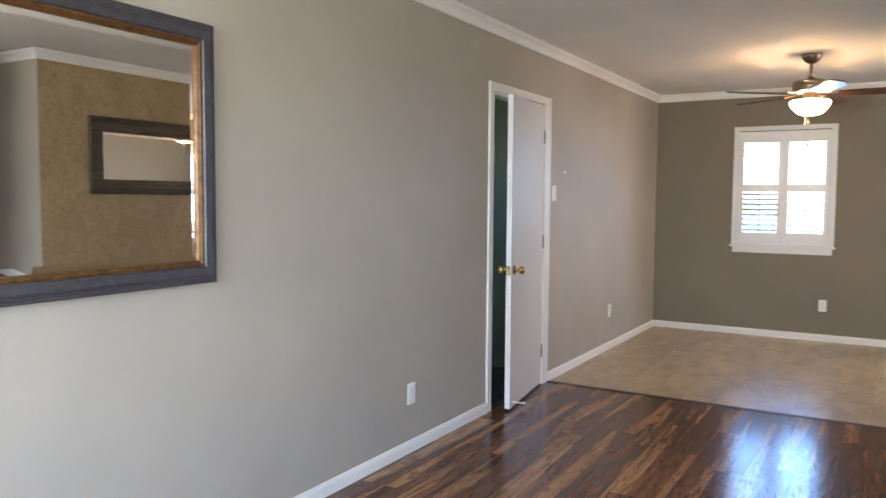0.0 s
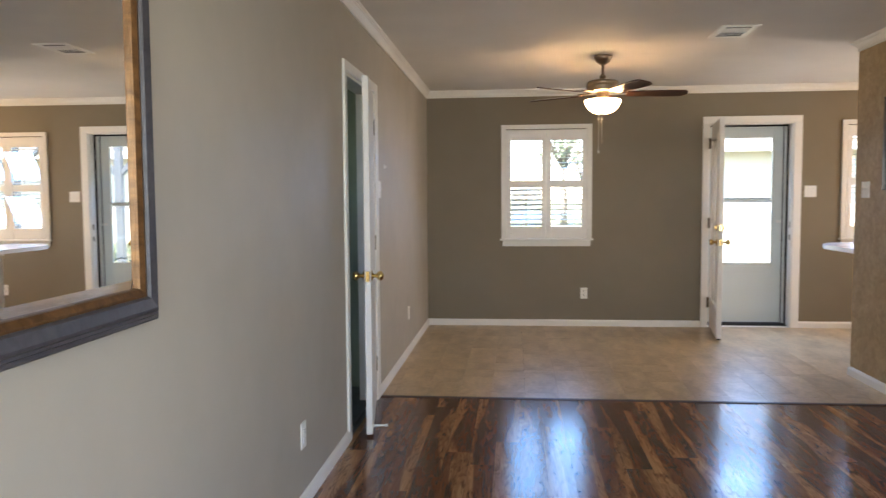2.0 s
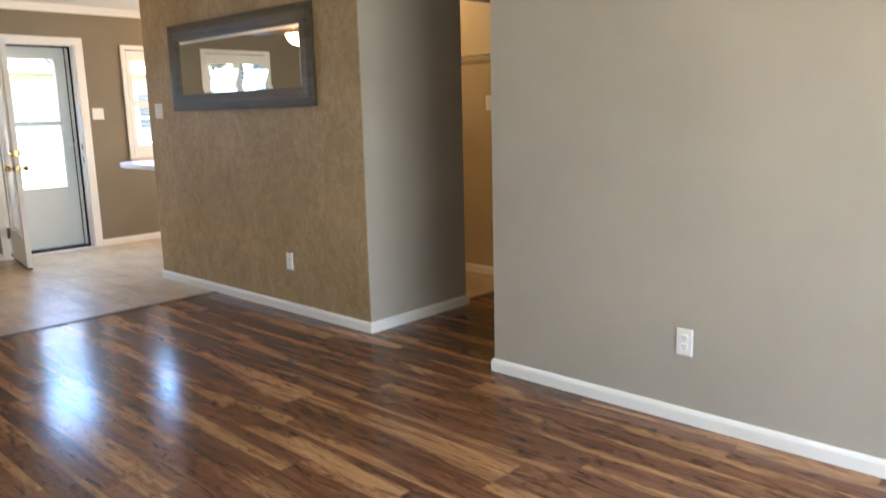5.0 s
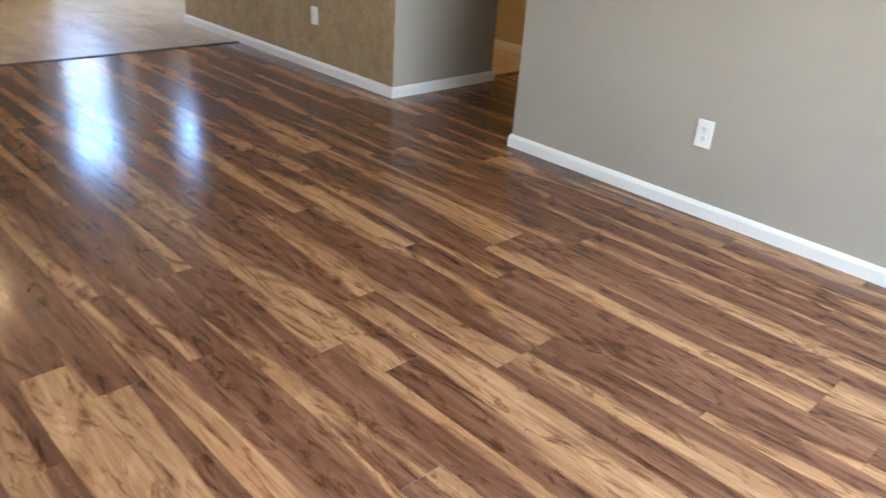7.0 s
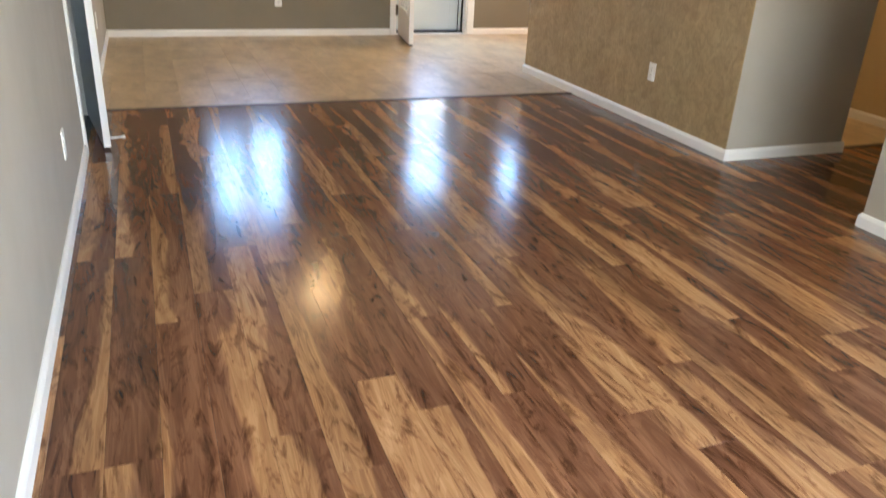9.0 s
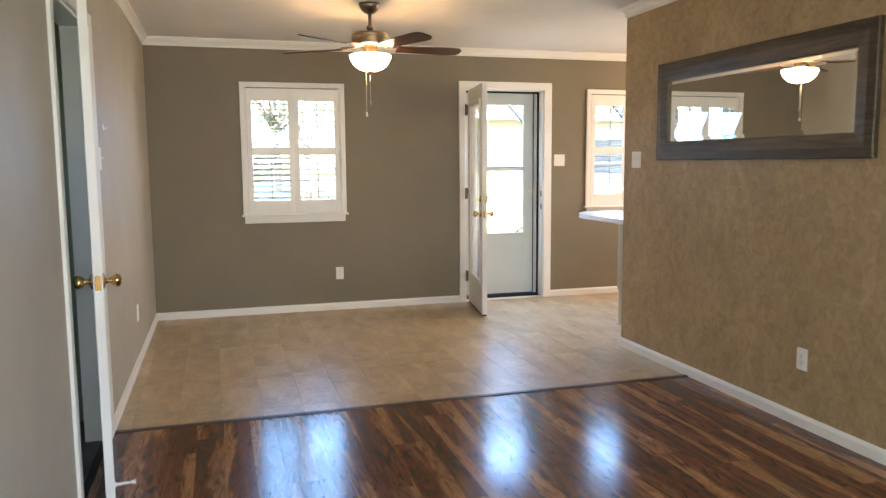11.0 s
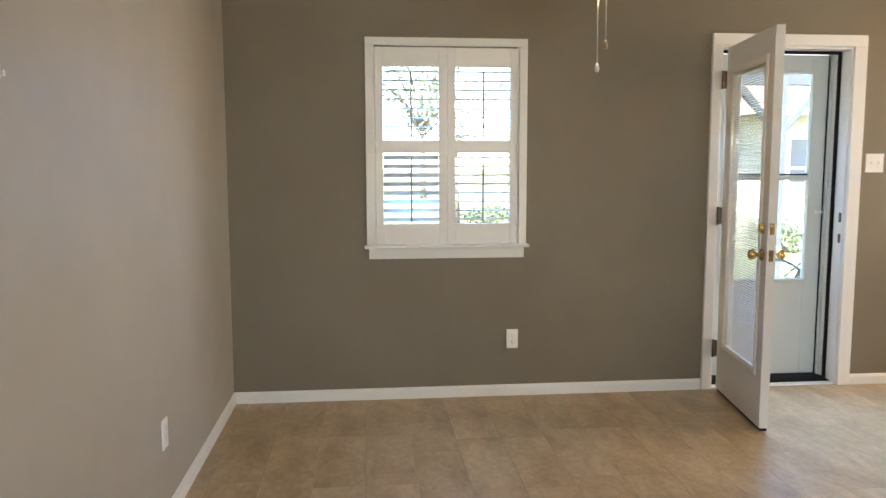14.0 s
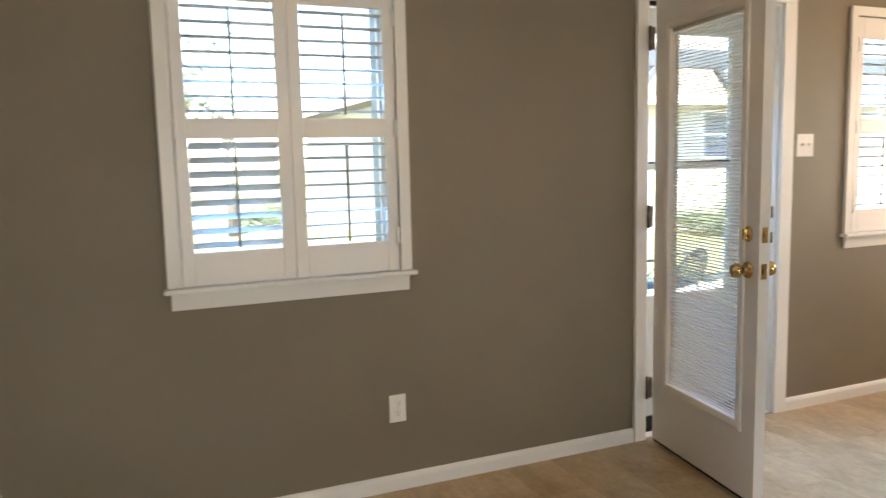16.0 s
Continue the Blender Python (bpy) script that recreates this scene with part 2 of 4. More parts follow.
def stone_tile():
    m, t, s = material("sandy_stone_look_tile", 0.26, 0, (0.4, 0.3, 0.2), 0.5)
    big = fuzz(t, coords(t, (5.5, 2.6, 1), 1.0), 1.0, 4, 0.5, 0.55)
    small = fuzz(t, coords(t, (34, 20, 1), 1.0), 1.0, 4, 0.4, 0.6)
    col = ramp(t, big, [(0.30, (0.375, 0.263, 0.139)), (0.5, (0.50, 0.366, 0.209)), (0.70, (0.60, 0.457, 0.277))])
    spots = ramp(t, small, [(0.3, (0.82, 0.80, 0.78)), (0.7, (1.10, 1.10, 1.11))])
    col = mixed(t, 1.0, col, spots, "MULTIPLY")
    info = t.nodes.new("ShaderNodeObjectInfo")
    tone = ramp(t, info.outputs["Random"], [(0.0, (0.965, 0.965, 0.965)), (1.0, (1.03, 1.025, 1.02))])
    t.links.new(mixed(t, 1.0, col, tone, "MULTIPLY"), s.inputs["Base Color"])
    t.links.new(spread(t, small, 0.285, 0.33), s.inputs["Roughness"])
    return m


TILE = stone_tile()


def streaky(name, dark, light, rough, stretch=(60, 3, 60), specular=0.5, metal=0.0):
    m, t, s = material(name, rough, metal, light, specular)
    n = fuzz(t, coords(t, stretch, 0.6), 1.0, 5, 0.8, 0.6)
    t.links.new(ramp(t, n, [(0.3, dark), (0.7, light)]), s.inputs["Base Color"])
    relief(t, s, n, 0.15, 0.002)
    return m


BLADE = streaky("dark_walnut_blade", (0.028, 0.010, 0.006), (0.10, 0.034, 0.018), 0.28, (4, 40, 40))
STRIP = streaky("dark_floor_moulding", (0.020, 0.011, 0.008), (0.06, 0.032, 0.02), 0.4)
SLATE = streaky("blue_grey_mirror_frame", (0.030, 0.028, 0.034), (0.062, 0.059, 0.068), 0.42, (30, 4, 30))
COPPER = streaky("copper_gilt_liner", (0.075, 0.036, 0.014), (0.22, 0.108, 0.038), 0.34, (30, 4, 30), 0.6, 0.55)
PEWTER = streaky("dark_pewter_mirror_frame", (0.036, 0.027, 0.016), (0.105, 0.080, 0.052), 0.38, (2.5, 30, 30), 0.5, 0.25)

MIRROR, _t, _s = material("mirror_silver", 0.0, 1.0, (0.90, 0.91, 0.89))
LAMINATE_TOP = painted("white_laminate_top", (0.78, 0.79, 0.80), 0.16, 0.02, 40, 0.01)


def clear_glass(name, tint=(0.97, 0.99, 0.98)):
    m, t, s = material(name, 0.0, 0, tint, 0.5)
    s.inputs["Transmission Weight"].default_value = 1.0
    s.inputs["IOR"].default_value = 1.45
    return m


GLASS = clear_glass("window_glass")


def lamp_glass():
    m, t, s = material("lit_frosted_bowl", 0.4, 0, (0.9, 0.85, 0.75))
    s.inputs["Emission Color"].default_value = (1.0, 0.70, 0.38, 1)
    s.inputs["Emission Strength"].default_value = 1.9
    return m


BOWL = lamp_glass()


def turf():
    m, t, s = material("lawn", 0.85, 0, (0.08, 0.12, 0.04), 0.2)
    v = coords(t)
    n = fuzz(t, v, 0.35, 6)
    f = fuzz(t, v, 18, 5)
    col = mixed(t, 0.6, ramp(t, n, [(0.3, (0.12, 0.14, 0.08)), (0.7, (0.20, 0.205, 0.14))]), ramp(t, f, [(0.3, (0.55, 0.6, 0.5)), (0.7, (1.2, 1.2, 1.1))]), "MULTIPLY")
    t.links.new(col, s.inputs["Base Color"])
    relief(t, s, f, 0.6, 0.03)
    return m


TURF = turf()
CONCRETE = painted("patio_concrete", (0.42, 0.41, 0.38), 0.8, 0.12, 70, 0.4)
SIDING = painted("cream_siding", (0.62, 0.58, 0.50), 0.6, 0.05, 50, 0.1)
SHINGLE = painted("grey_brown_shingles", (0.20, 0.18, 0.16), 0.85, 0.2, 30, 0.5)
FARGLASS = painted("dusky_far_window", (0.16, 0.18, 0.22), 0.15, 0.1, 10, 0.0)
POST = painted("blue_grey_timber", (0.09, 0.11, 0.13), 0.65, 0.15, 60, 0.3)
IRON = painted("verdigris_iron", (0.10, 0.14, 0.13), 0.5, 0.1)
BARK = streaky("bark", (0.11, 0.09, 0.07), (0.21, 0.175, 0.14), 0.9, (12, 12, 2))


def foliage(name, dark, light):
    m, t, s = material(name, 0.55, 0, light, 0.3)
    g = t.nodes.new("ShaderNodeNewGeometry")
    t.links.new(ramp(t, g.outputs["Random Per Island"], [(0.0, dark), (1.0, light)]), s.inputs["Base Color"])
    s.inputs["Subsurface Weight"].default_value = 0.0
    return m


LEAF = foliage("tree_leaves", (0.09, 0.13, 0.085), (0.19, 0.25, 0.17))
SHRUB = foliage("shrub_leaves", (0.10, 0.14, 0.09), (0.20, 0.25, 0.16))

# ---- builders ----


def box(bm, x0, x1, y0, y1, z0, z1, m=None):
    vs = [bm.verts.new((x, y, z)) for x in (x0, x1) for y in (y0, y1) for z in (z0, z1)]
    if m:
        for v in vs:
            v.co = m @ v.co
    a, b, c, d, e, f, g, h = vs
    for q in ((a, b, d, c), (e, g, h, f), (a, e, f, b), (c, d, h, g), (a, c, g, e), (b, f, h, d)):
        bm.faces.new(q)
    return vs


def soft_box(bm, x0, x1, y0, y1, z0, z1, r=0.003, segments=2, m=None):
    tmp = bmesh.new()
    box(tmp, x0, x1, y0, y1, z0, z1)
    bmesh.ops.recalc_face_normals(tmp, faces=tmp.faces)
    bmesh.ops.bevel(tmp, geom=tmp.edges[:], offset=r, segments=segments, affect="EDGES", profile=0.5)
    join_into(bm, tmp, m)


def join_into(bm, tmp, m=None):
    keep = {}
    for v in tmp.verts:
        keep[v] = bm.verts.new(m @ v.co if m else v.co)
    for f in tmp.faces:
        g = bm.faces.new([keep[v] for v in f.verts])
        g.smooth = f.smooth
    tmp.free()


def lathe(bm, profile, steps=32, m=None, smooth=True):
    """Turns (radius, height) pairs round the z axis; a radius of zero closes an end."""
    rings = []
    for r, z in profile:
        if r < 1e-6:
            rings.append([bm.verts.new((0, 0, z))])
        else:
            rings.append([bm.verts.new((r * math.cos(a), r * math.sin(a), z)) for a in (2 * math.pi * k / steps for k in range(steps))])
    made = [v for ring in rings for v in ring]
    for lo, hi in zip(rings, rings[1:]):
        for k in range(steps):
            n = (k + 1) % steps
            if len(lo) == 1 and len(hi) == 1:
                continue
            if len(lo) == 1:
                f = bm.faces.new((lo[0], hi[n], hi[k]))
            elif len(hi) == 1:
                f = bm.faces.new((lo[k], lo[n], hi[0]))
            else:
                f = bm.faces.new((lo[k], lo[n], hi[n], hi[k]))
            f.smooth = smooth
    if m:
        for v in made:
            v.co = m @ v.co


def rod(bm, a, b, r, steps=10, r2=None):
    a, b = Vector(a), Vector(b)
    d = b - a
    turn = Matrix.Translation(a) @ d.to_track_quat("Z", "Y").to_matrix().to_4x4()
    lathe(bm, [(0, 0), (r, 0), (r2 or r, d.length), (0, d.length)], steps, turn)


def sweep(bm, path, profile, cap=True):
    """Runs a closed (outward, z) profile along a path in plan; outward lies to the right of the way, corners mitred."""
    pts = [Vector((x, y)) for x, y in path]
    rows = []
    for i, p in enumerate(pts):
        dirs = []
        if i > 0:
            dirs.append((p - pts[i - 1]).normalized())
        if i < len(pts) - 1:
            dirs.append((pts[i + 1] - p).normalized())
        norms = [Vector((d.y, -d.x)) for d in dirs]
        n = norms[0] if len(norms) == 1 else (norms[0] + norms[1]) / (1 + norms[0].dot(norms[1]))
        rows.append([bm.verts.new((p.x + n.x * o, p.y + n.y * o, z)) for o, z in profile])
    k = len(profile)
    for a, b in zip(rows, rows[1:]):
        for j in range(k):
            bm.faces.new((a[j], a[(j + 1) % k], b[(j + 1) % k], b[j]))
    if cap:
        bm.faces.new(rows[0])
        bm.faces.new(rows[-1][::-1])


def rect_frame(bm, w, h, profile):
    """A mitred frame round a w x h rectangle in the xz plane; profile: closed (inset, out) pairs, out towards -y."""
    loops = []
    for sx, sz in ((0, 0), (1, 0), (1, 1), (0, 1)):
        loops.append([bm.verts.new(((i if sx == 0 else w - i), -o, (i if sz == 0 else h - i))) for i, o in profile])
    k = len(profile)
    for c in range(4):
        a, b = loops[c], loops[(c + 1) % 4]
        for j in range(k):
            bm.faces.new((a[j], b[j], b[(j + 1) % k], a[(j + 1) % k]))


def mesh_of(name, bm, mat):
    bmesh.ops.recalc_face_normals(bm, faces=bm.faces[:])
    me = bpy.data.meshes.new(name)
    bm.to_mesh(me)
    bm.free()
    me.materials.append(mat)
    return me


def part(name, bm, mat, parent, label="", m=None):
    ob = new(name, mesh_of(name, bm, mat))
    ob.parent = parent
    if m:
        ob.matrix_basis = m
    return tagged(ob, label)


def share(name, me, parent, m):
    ob = new(name, me)
    ob.parent = parent
    ob.matrix_basis = m
    return ob


def thing(name, m, label, category, group="", kind=""):
    ob = new(name)
    ob.empty_display_size = 0.1
    ob.matrix_basis = m
    return tagged(ob, label, category, group, kind)


def structure(name, bm, mat, label="", category="", parent=None):
    ob = new(name, mesh_of(name, bm, mat))
    if parent:
        ob.parent = parent
    return tagged(ob, label, category, kind="structure")


def wall_x(bm, x0, x1, y0, y1, z1, holes):
    """A wall that runs along x, with openings (from, to, sill, head)."""
    at = x0
    for a, b, s, h in holes:
        box(bm, at, a, y0, y1, 0, z1)
        if s > 0:
            box(bm, a, b, y0, y1, 0, s)
        box(bm, a, b, y0, y1, h, z1)
        at = b
    box(bm, at, x1, y0, y1, 0, z1)


def wall_y(bm, x0, x1, y0, y1, z1, holes):
    at = y0
    for a, b, s, h in holes:
        box(bm, x0, x1, at, a, 0, z1)
        if s > 0:
            box(bm, x0, x1, a, b, 0, s)
        box(bm, x0, x1, a, b, h, z1)
        at = b
    box(bm, x0, x1, at, y1, 0, z1)


# ---- large structure ----
WEST, NORTH, ACCENT, EAST, SOUTH, TOP = -1.985, 8.335, 1.425, 1.375, -1.6, 2.45
OUT = 0.26
WIN1, WIN2 = -1.208, 2.178
bm = bmesh.new()
wall_y(bm, WEST - 0.11, WEST, SOUTH - 0.15, NORTH + OUT, TOP, [(4.485, 5.315, 0, 2.03)])
structure("wall_west", bm, GREIGE, "greige painted plaster wall with an interior door", "wall")
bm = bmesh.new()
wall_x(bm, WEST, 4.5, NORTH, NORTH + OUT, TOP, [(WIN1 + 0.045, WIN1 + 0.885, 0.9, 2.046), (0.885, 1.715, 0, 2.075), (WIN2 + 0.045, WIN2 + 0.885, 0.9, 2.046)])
structure("wall_north", bm, GREIGE_SHADED, "greige painted wall, shade in its colour, with two shuttered windows and a back door", "wall")
bm = bmesh.new()
box(bm, ACCENT, ACCENT + 0.11, 3.636, 6.255, 0, TOP)
structure("wall_accent", bm, FAUX, "tan rag-painted accent wall with a mottled finish", "wall")
bm = bmesh.new()
wall_x(bm, ACCENT + 0.003, 3.15, 3.633, 3.743, TOP, [(2.30, 3.10, 0, 2.05)])
structure("wall_hall_north", bm, GREIGE, "greige hall wall with a cased-free opening", "wall")
bm = bmesh.new()
wall_y(bm, EAST, EAST + 0.11, SOUTH, 2.622, TOP, [(-1.35, -0.1, 0.65, 2.15)])
structure("wall_east", bm, GREIGE, "pale greige painted living room wall", "wall")
bm = bmesh.new()
box(bm, EAST + 0.11, 4.2, 2.512, 2.622, 0, TOP)
structure("wall_hall_south", bm, GREIGE, "greige painted hall wall", "wall")
bm = bmesh.new()
box(bm, 4.2, 4.31, 2.512, 3.743, 0, TOP)
box(bm, 3.15, 4.2, 3.633, 3.743, 0, TOP)
structure("wall_hall_end", bm, GREIGE, "greige painted wall at the hall's end", "wall")
bm = bmesh.new()
box(bm, 3.15, 3.26, 3.743, 6.145, 0, TOP)
structure("wall_utility", bm, TAN, "tan painted utility room wall", "wall")
bm = bmesh.new()
box(bm, ACCENT + 0.11, 4.5, 6.145, 6.255, 0, TOP)
structure("wall_kitchen_south", bm, TAN, "tan painted kitchen wall", "wall")
bm = bmesh.new()
wall_y(bm, 4.5, 4.61, 6.145, NORTH + OUT, TOP, [(6.8, 7.9, 0.92, 1.98)])
structure("wall_kitchen_east", bm, TAN, "tan painted kitchen wall", "wall")
bm = bmesh.new()
wall_x(bm, WEST, EAST + 0.11, SOUTH - 0.15, SOUTH, TOP, [(-1.5, 0.8, 0.65, 2.15)])
structure("wall_south", bm, GREIGE, "greige painted front wall with a wide window", "wall")
bm = bmesh.new()
box(bm, -3.4, WEST - 0.11, 4.05, 4.15, 0, TOP)
box(bm, -3.4, WEST - 0.11, 5.65, 5.75, 0, TOP)
# unseen opening, added so sky light brightens the side room
wall_y(bm, -3.5, -3.4, 4.05, 5.75, TOP, [(4.6, 5.0, 1.45, 1.95)])
structure("wall_closet", bm, CLOSET, "grey-green painted side room walls with an added window opening", "wall")
bm = bmesh.new()
# slab overhangs the walls as unseen eaves, added to block the sun
box(bm, -3.6, 4.8, SOUTH - 0.75, NORTH + OUT + 0.35, TOP, TOP + 0.12)
structure("ceiling", bm, CEILING, "flat white painted ceiling, run past the walls as added eaves", "ceiling")
bm = bmesh.new()
box(bm, -3.4, 4.6, SOUTH - 0.15, NORTH + OUT, -0.11, -0.009)
floor = structure("floor", bm, SLOT, "acacia-look laminate boards meeting sandy stone-look tiles", "floor")
bm = bmesh.new()
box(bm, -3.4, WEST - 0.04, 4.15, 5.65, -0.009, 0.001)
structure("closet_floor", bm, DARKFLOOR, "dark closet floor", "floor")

BASE = [(0, 0.0), (0.014, 0.0), (0.014, 0.048), (0.010, 0.058), (0.005, 0.066), (0, 0.066)]
for path in (
    [(WEST, SOUTH), (WEST, 4.432)],
    [(WEST, 5.408), (WEST, NORTH), (0.822, NORTH)],
    [(1.795, NORTH), (4.5, NORTH)],
    [(4.5, 6.255), (ACCENT, 6.255), (ACCENT, 3.633), (2.32, 3.633)],
    [(4.2, 2.622), (EAST, 2.622), (EAST, SOUTH), (WEST, SOUTH)],
    [(3.15, 6.145), (3.15, 3.743)],
):
    bm = bmesh.new()
    sweep(bm, path, [(o - 0.003 if o == 0 else o, z) for o, z in BASE])
    structure("baseboard", bm, TRIM, "white painted wooden baseboard", "baseboard")
CROWN = [(-0.003, TOP - 0.072), (0.009, TOP - 0.072), (0.011, TOP - 0.062), (0.006, TOP - 0.058), (0.008, TOP - 0.052), (0.016, TOP - 0.038), (0.028, TOP - 0.026), (0.035, TOP - 0.023), (0.035, TOP - 0.016), (0.043, TOP - 0.013), (0.046, TOP + 0.003), (-0.003, TOP + 0.003)]
for path in (
    [(WEST, SOUTH), (WEST, NORTH), (4.5, NORTH)],
    [(4.5, 6.255), (ACCENT, 6.255), (ACCENT, 3.633), (4.2, 3.633)],
    [(4.2, 2.622), (EAST, 2.622), (EAST, SOUTH), (WEST, SOUTH)],
):
    bm = bmesh.new()
    sweep(bm, path, CROWN)
    structure("trim", bm, TRIM, "white painted crown moulding", "crown moulding")
bm = bmesh.new()
sweep(bm, [(WEST, 5.404), (ACCENT, 5.404)], [(-0.021, -0.006), (-0.021, 0.002), (-0.014, 0.006), (0.014, 0.006), (0.021, 0.002), (0.021, -0.006)])
structure("trim", bm, STRIP, "dark wooden floor transition strip", "floor trim")
bm = bmesh.new()
sweep(bm, [(2.30, 3.70), (3.10, 3.70)], [(-0.021, -0.006), (-0.021, 0.002), (-0.014, 0.006), (0.014, 0.006), (0.021, 0.002), (0.021, -0.006)])
structure("trim", bm, STRIP, "dark wooden floor transition strip", "floor trim")

# ---- windows ----


def window(name, x0, label):
    """Casing, stool, apron and a two-sash window set deep in the wall; x0 is the casing's outer edge, 0.93 m wide."""
    w = thing(name, pose(x0, NORTH, 0), label, "window", kind="structure")
    for a, b in ((0.0, 0.047), (0.883, 0.93)):
        bm = bmesh.new()
        soft_box(bm, a, b, -0.018, 0.003, 0.915, 2.0455, 0.003)
        part("casing", bm, TRIM, w)
    bm = bmesh.new()
    soft_box(bm, 0.0, 0.93, -0.018, 0.003, 2.046, 2.09, 0.003)
    part("casing", bm, TRIM, w)
    bm = bmesh.new()
    soft_box(bm, -0.014, 0.944, -0.045, 0.06, 0.896, 0.914, 0.005, 3)
    part("window_sill", bm, TRIM, w)
    bm = bmesh.new()
    sweep(bm, [(0.012, 0.0), (0.918, 0.0)], [(-0.003, 0.834), (0.010, 0.834), (0.012, 0.86), (0.015, 0.895), (-0.003, 0.895)])
    part("apron", bm, TRIM, w)
    for a, b, c, d in ((0.045, 0.053, 0.914, 2.046), (0.877, 0.885, 0.914, 2.046)):
        bm = bmesh.new()
        box(bm, a, b, 0.003, 0.10, c, d)
        part("jamb", bm, TRIM, w)
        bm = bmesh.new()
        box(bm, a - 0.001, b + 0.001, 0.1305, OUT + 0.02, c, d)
        part("outer_jamb", bm, REVEAL, w, "blue-grey painted outer jamb, darkened for shade")
    bm = bmesh.new()
    for a, b, c, d in ((0.053, 0.078, 0.914, 2.046), (0.852, 0.877, 0.914, 2.046), (0.078, 0.852, 0.914, 0.944), (0.078, 0.852, 2.016, 2.046), (0.078, 0.852, 1.462, 1.494)):
        box(bm, a, b, 0.1, 0.13, c, d)
    part("window_frame", bm, TRIM, w)
    for c, d in ((0.944, 1.462), (1.494, 2.016)):
        bm = bmesh.new()
        box(bm, 0.078, 0.852, 0.113, 0.117, c, d)
        part("pane", bm, GLASS, w, "clear glass pane").visible_shadow = False
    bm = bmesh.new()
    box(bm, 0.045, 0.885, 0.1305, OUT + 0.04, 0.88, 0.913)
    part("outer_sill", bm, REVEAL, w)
    return w


window("window_1", WIN1, "white-cased window with stool and apron")
window("window_2", WIN2, "white-cased kitchen window with stool and apron")

LOUVER = None


def shutter_panel(at, hinge_right, tilts, label):
    """A hinged plantation shutter leaf, 0.411 x 1.126 m, with two banks of louvers and a tilt rod for each bank."""
    global LOUVER
    s = thing("plantation_shutter", at, label, "shutter", "plantation shutters")
    wide, high, d = 0.411, 1.119, 0.026
    left, right = (0.045, 0.047) if not hinge_right else (0.047, 0.045)
    for a, b in ((0.0, left), (wide - right, wide)):
        bm = bmesh.new()
        soft_box(bm, a + 0.0005, b - 0.0005, 0, d, 0, high, 0.002, 1)
        part("stile", bm, SHUTTER, s)
    for a, b in ((0.0, 0.119), (0.527, 0.598), (1.012, high)):
        bm = bmesh.new()
        soft_box(bm, left, wide - right, 0.001, d - 0.001, a, b, 0.002, 1)
        part("rail", bm, SHUTTER, s)
    if LOUVER is None:
        bm = bmesh.new()
        half = (wide - 0.092) / 2 - 0.0015
        ring = [(0.026 * math.cos(a), 0.0042 * math.sin(a)) for a in (2 * math.pi * k / 10 for k in range(10))]
        ends = [[bm.verts.new((x, y, z)) for y, z in ring] for x in (-half, half)]
        for k in range(10):
            bm.faces.new((ends[0][k], ends[0][(k + 1) % 10], ends[1][(k + 1) % 10], ends[1][k])).smooth = True
        bm.faces.new(ends[0])
        bm.faces.new(ends[1][::-1])
        LOUVER = mesh_of("louver", bm, LOUVER_PLASTIC)
    mid = (left + wide - right) / 2
    for (z0, z1), tilt in zip(((0.119, 0.527), (0.598, 1.012)), tilts):
        n = 8
        for k in range(n):
            z = z0 + (z1 - z0) * (k + 0.5) / n
            share("louver", LOUVER, s, pose(mid, d / 2, z, tilt))
        bm = bmesh.new()
        fore = -0.016 + 0.008 * math.cos(radians(tilt)) - 0.003
        soft_box(bm, mid - 0.005, mid + 0.005, fore - 0.008, fore + 0.002, z0 + 0.012, z1 - 0.03, 0.002, 1)
        part("tilt_rod", bm, ROD_BACKLIT, s, "slim tilt rod, greyed for its backlit shade")
    for z in (0.14, 0.56, 0.98):
        bm = bmesh.new()
        x = wide - 0.004 if hinge_right else 0.004
        soft_box(bm, x - 0.009, x + 0.009, -0.0035, 0.0, z - 0.032, z + 0.032, 0.001, 1)
        rod(bm, (x, -0.004, z - 0.034), (x, -0.004, z + 0.034), 0.004, 8)
        part("hinge", bm, SHUTTER, s, "white painted hinge")
    return s


for x0, lower in ((WIN1, -28), (WIN2, -3)):
    shutter_panel(pose(x0 + 0.0535, NORTH - 0.012, 0.917), False, (lower, -1), "white plantation shutter leaf with lower louvers part closed" if lower < -20 else "white plantation shutter leaf with open louvers")
    shutter_panel(pose(x0 + 0.4655, NORTH - 0.012, 0.917), True, (-6, -1), "white plantation shutter leaf with open louvers")

# wide front window behind the start of the walk
w = thing("window_3", pose(-1.5, SOUTH - 0.15, 0.65), "wide white-framed front window", "window", kind="structure")
bm = bmesh.new()
for a, b, c, d in ((0, 0.04, 0, 1.5), (2.26, 2.3, 0, 1.5), (0.04, 2.26, 0, 0.04), (0.04, 2.26, 1.46, 1.5), (1.13, 1.17, 0.04, 1.46)):
    box(bm, a, b, 0.03, 0.07, c, d)
part("window_frame", bm, TRIM, w)
for a, b in ((0.04, 1.13), (1.17, 2.26)):
    bm = bmesh.new()
    box(bm, a, b, 0.048, 0.052, 0.04, 1.46)
    part("pane", bm, GLASS, w).visible_shadow = False

w = thing("window_4", pose(EAST + 0.02, -1.35, 0.65, 0, 0, 90), "unseen white-framed side window, added to light the living room", "window", kind="structure")
bm = bmesh.new()
for a, b, c, d in ((0, 0.04, 0, 1.5), (1.21, 1.25, 0, 1.5), (0.04, 1.21, 0, 0.04), (0.04, 1.21, 1.46, 1.5), (0.04, 1.21, 0.73, 0.77)):
    box(bm, a, b, -0.05, -0.01, c, d)
part("window_frame", bm, TRIM, w)

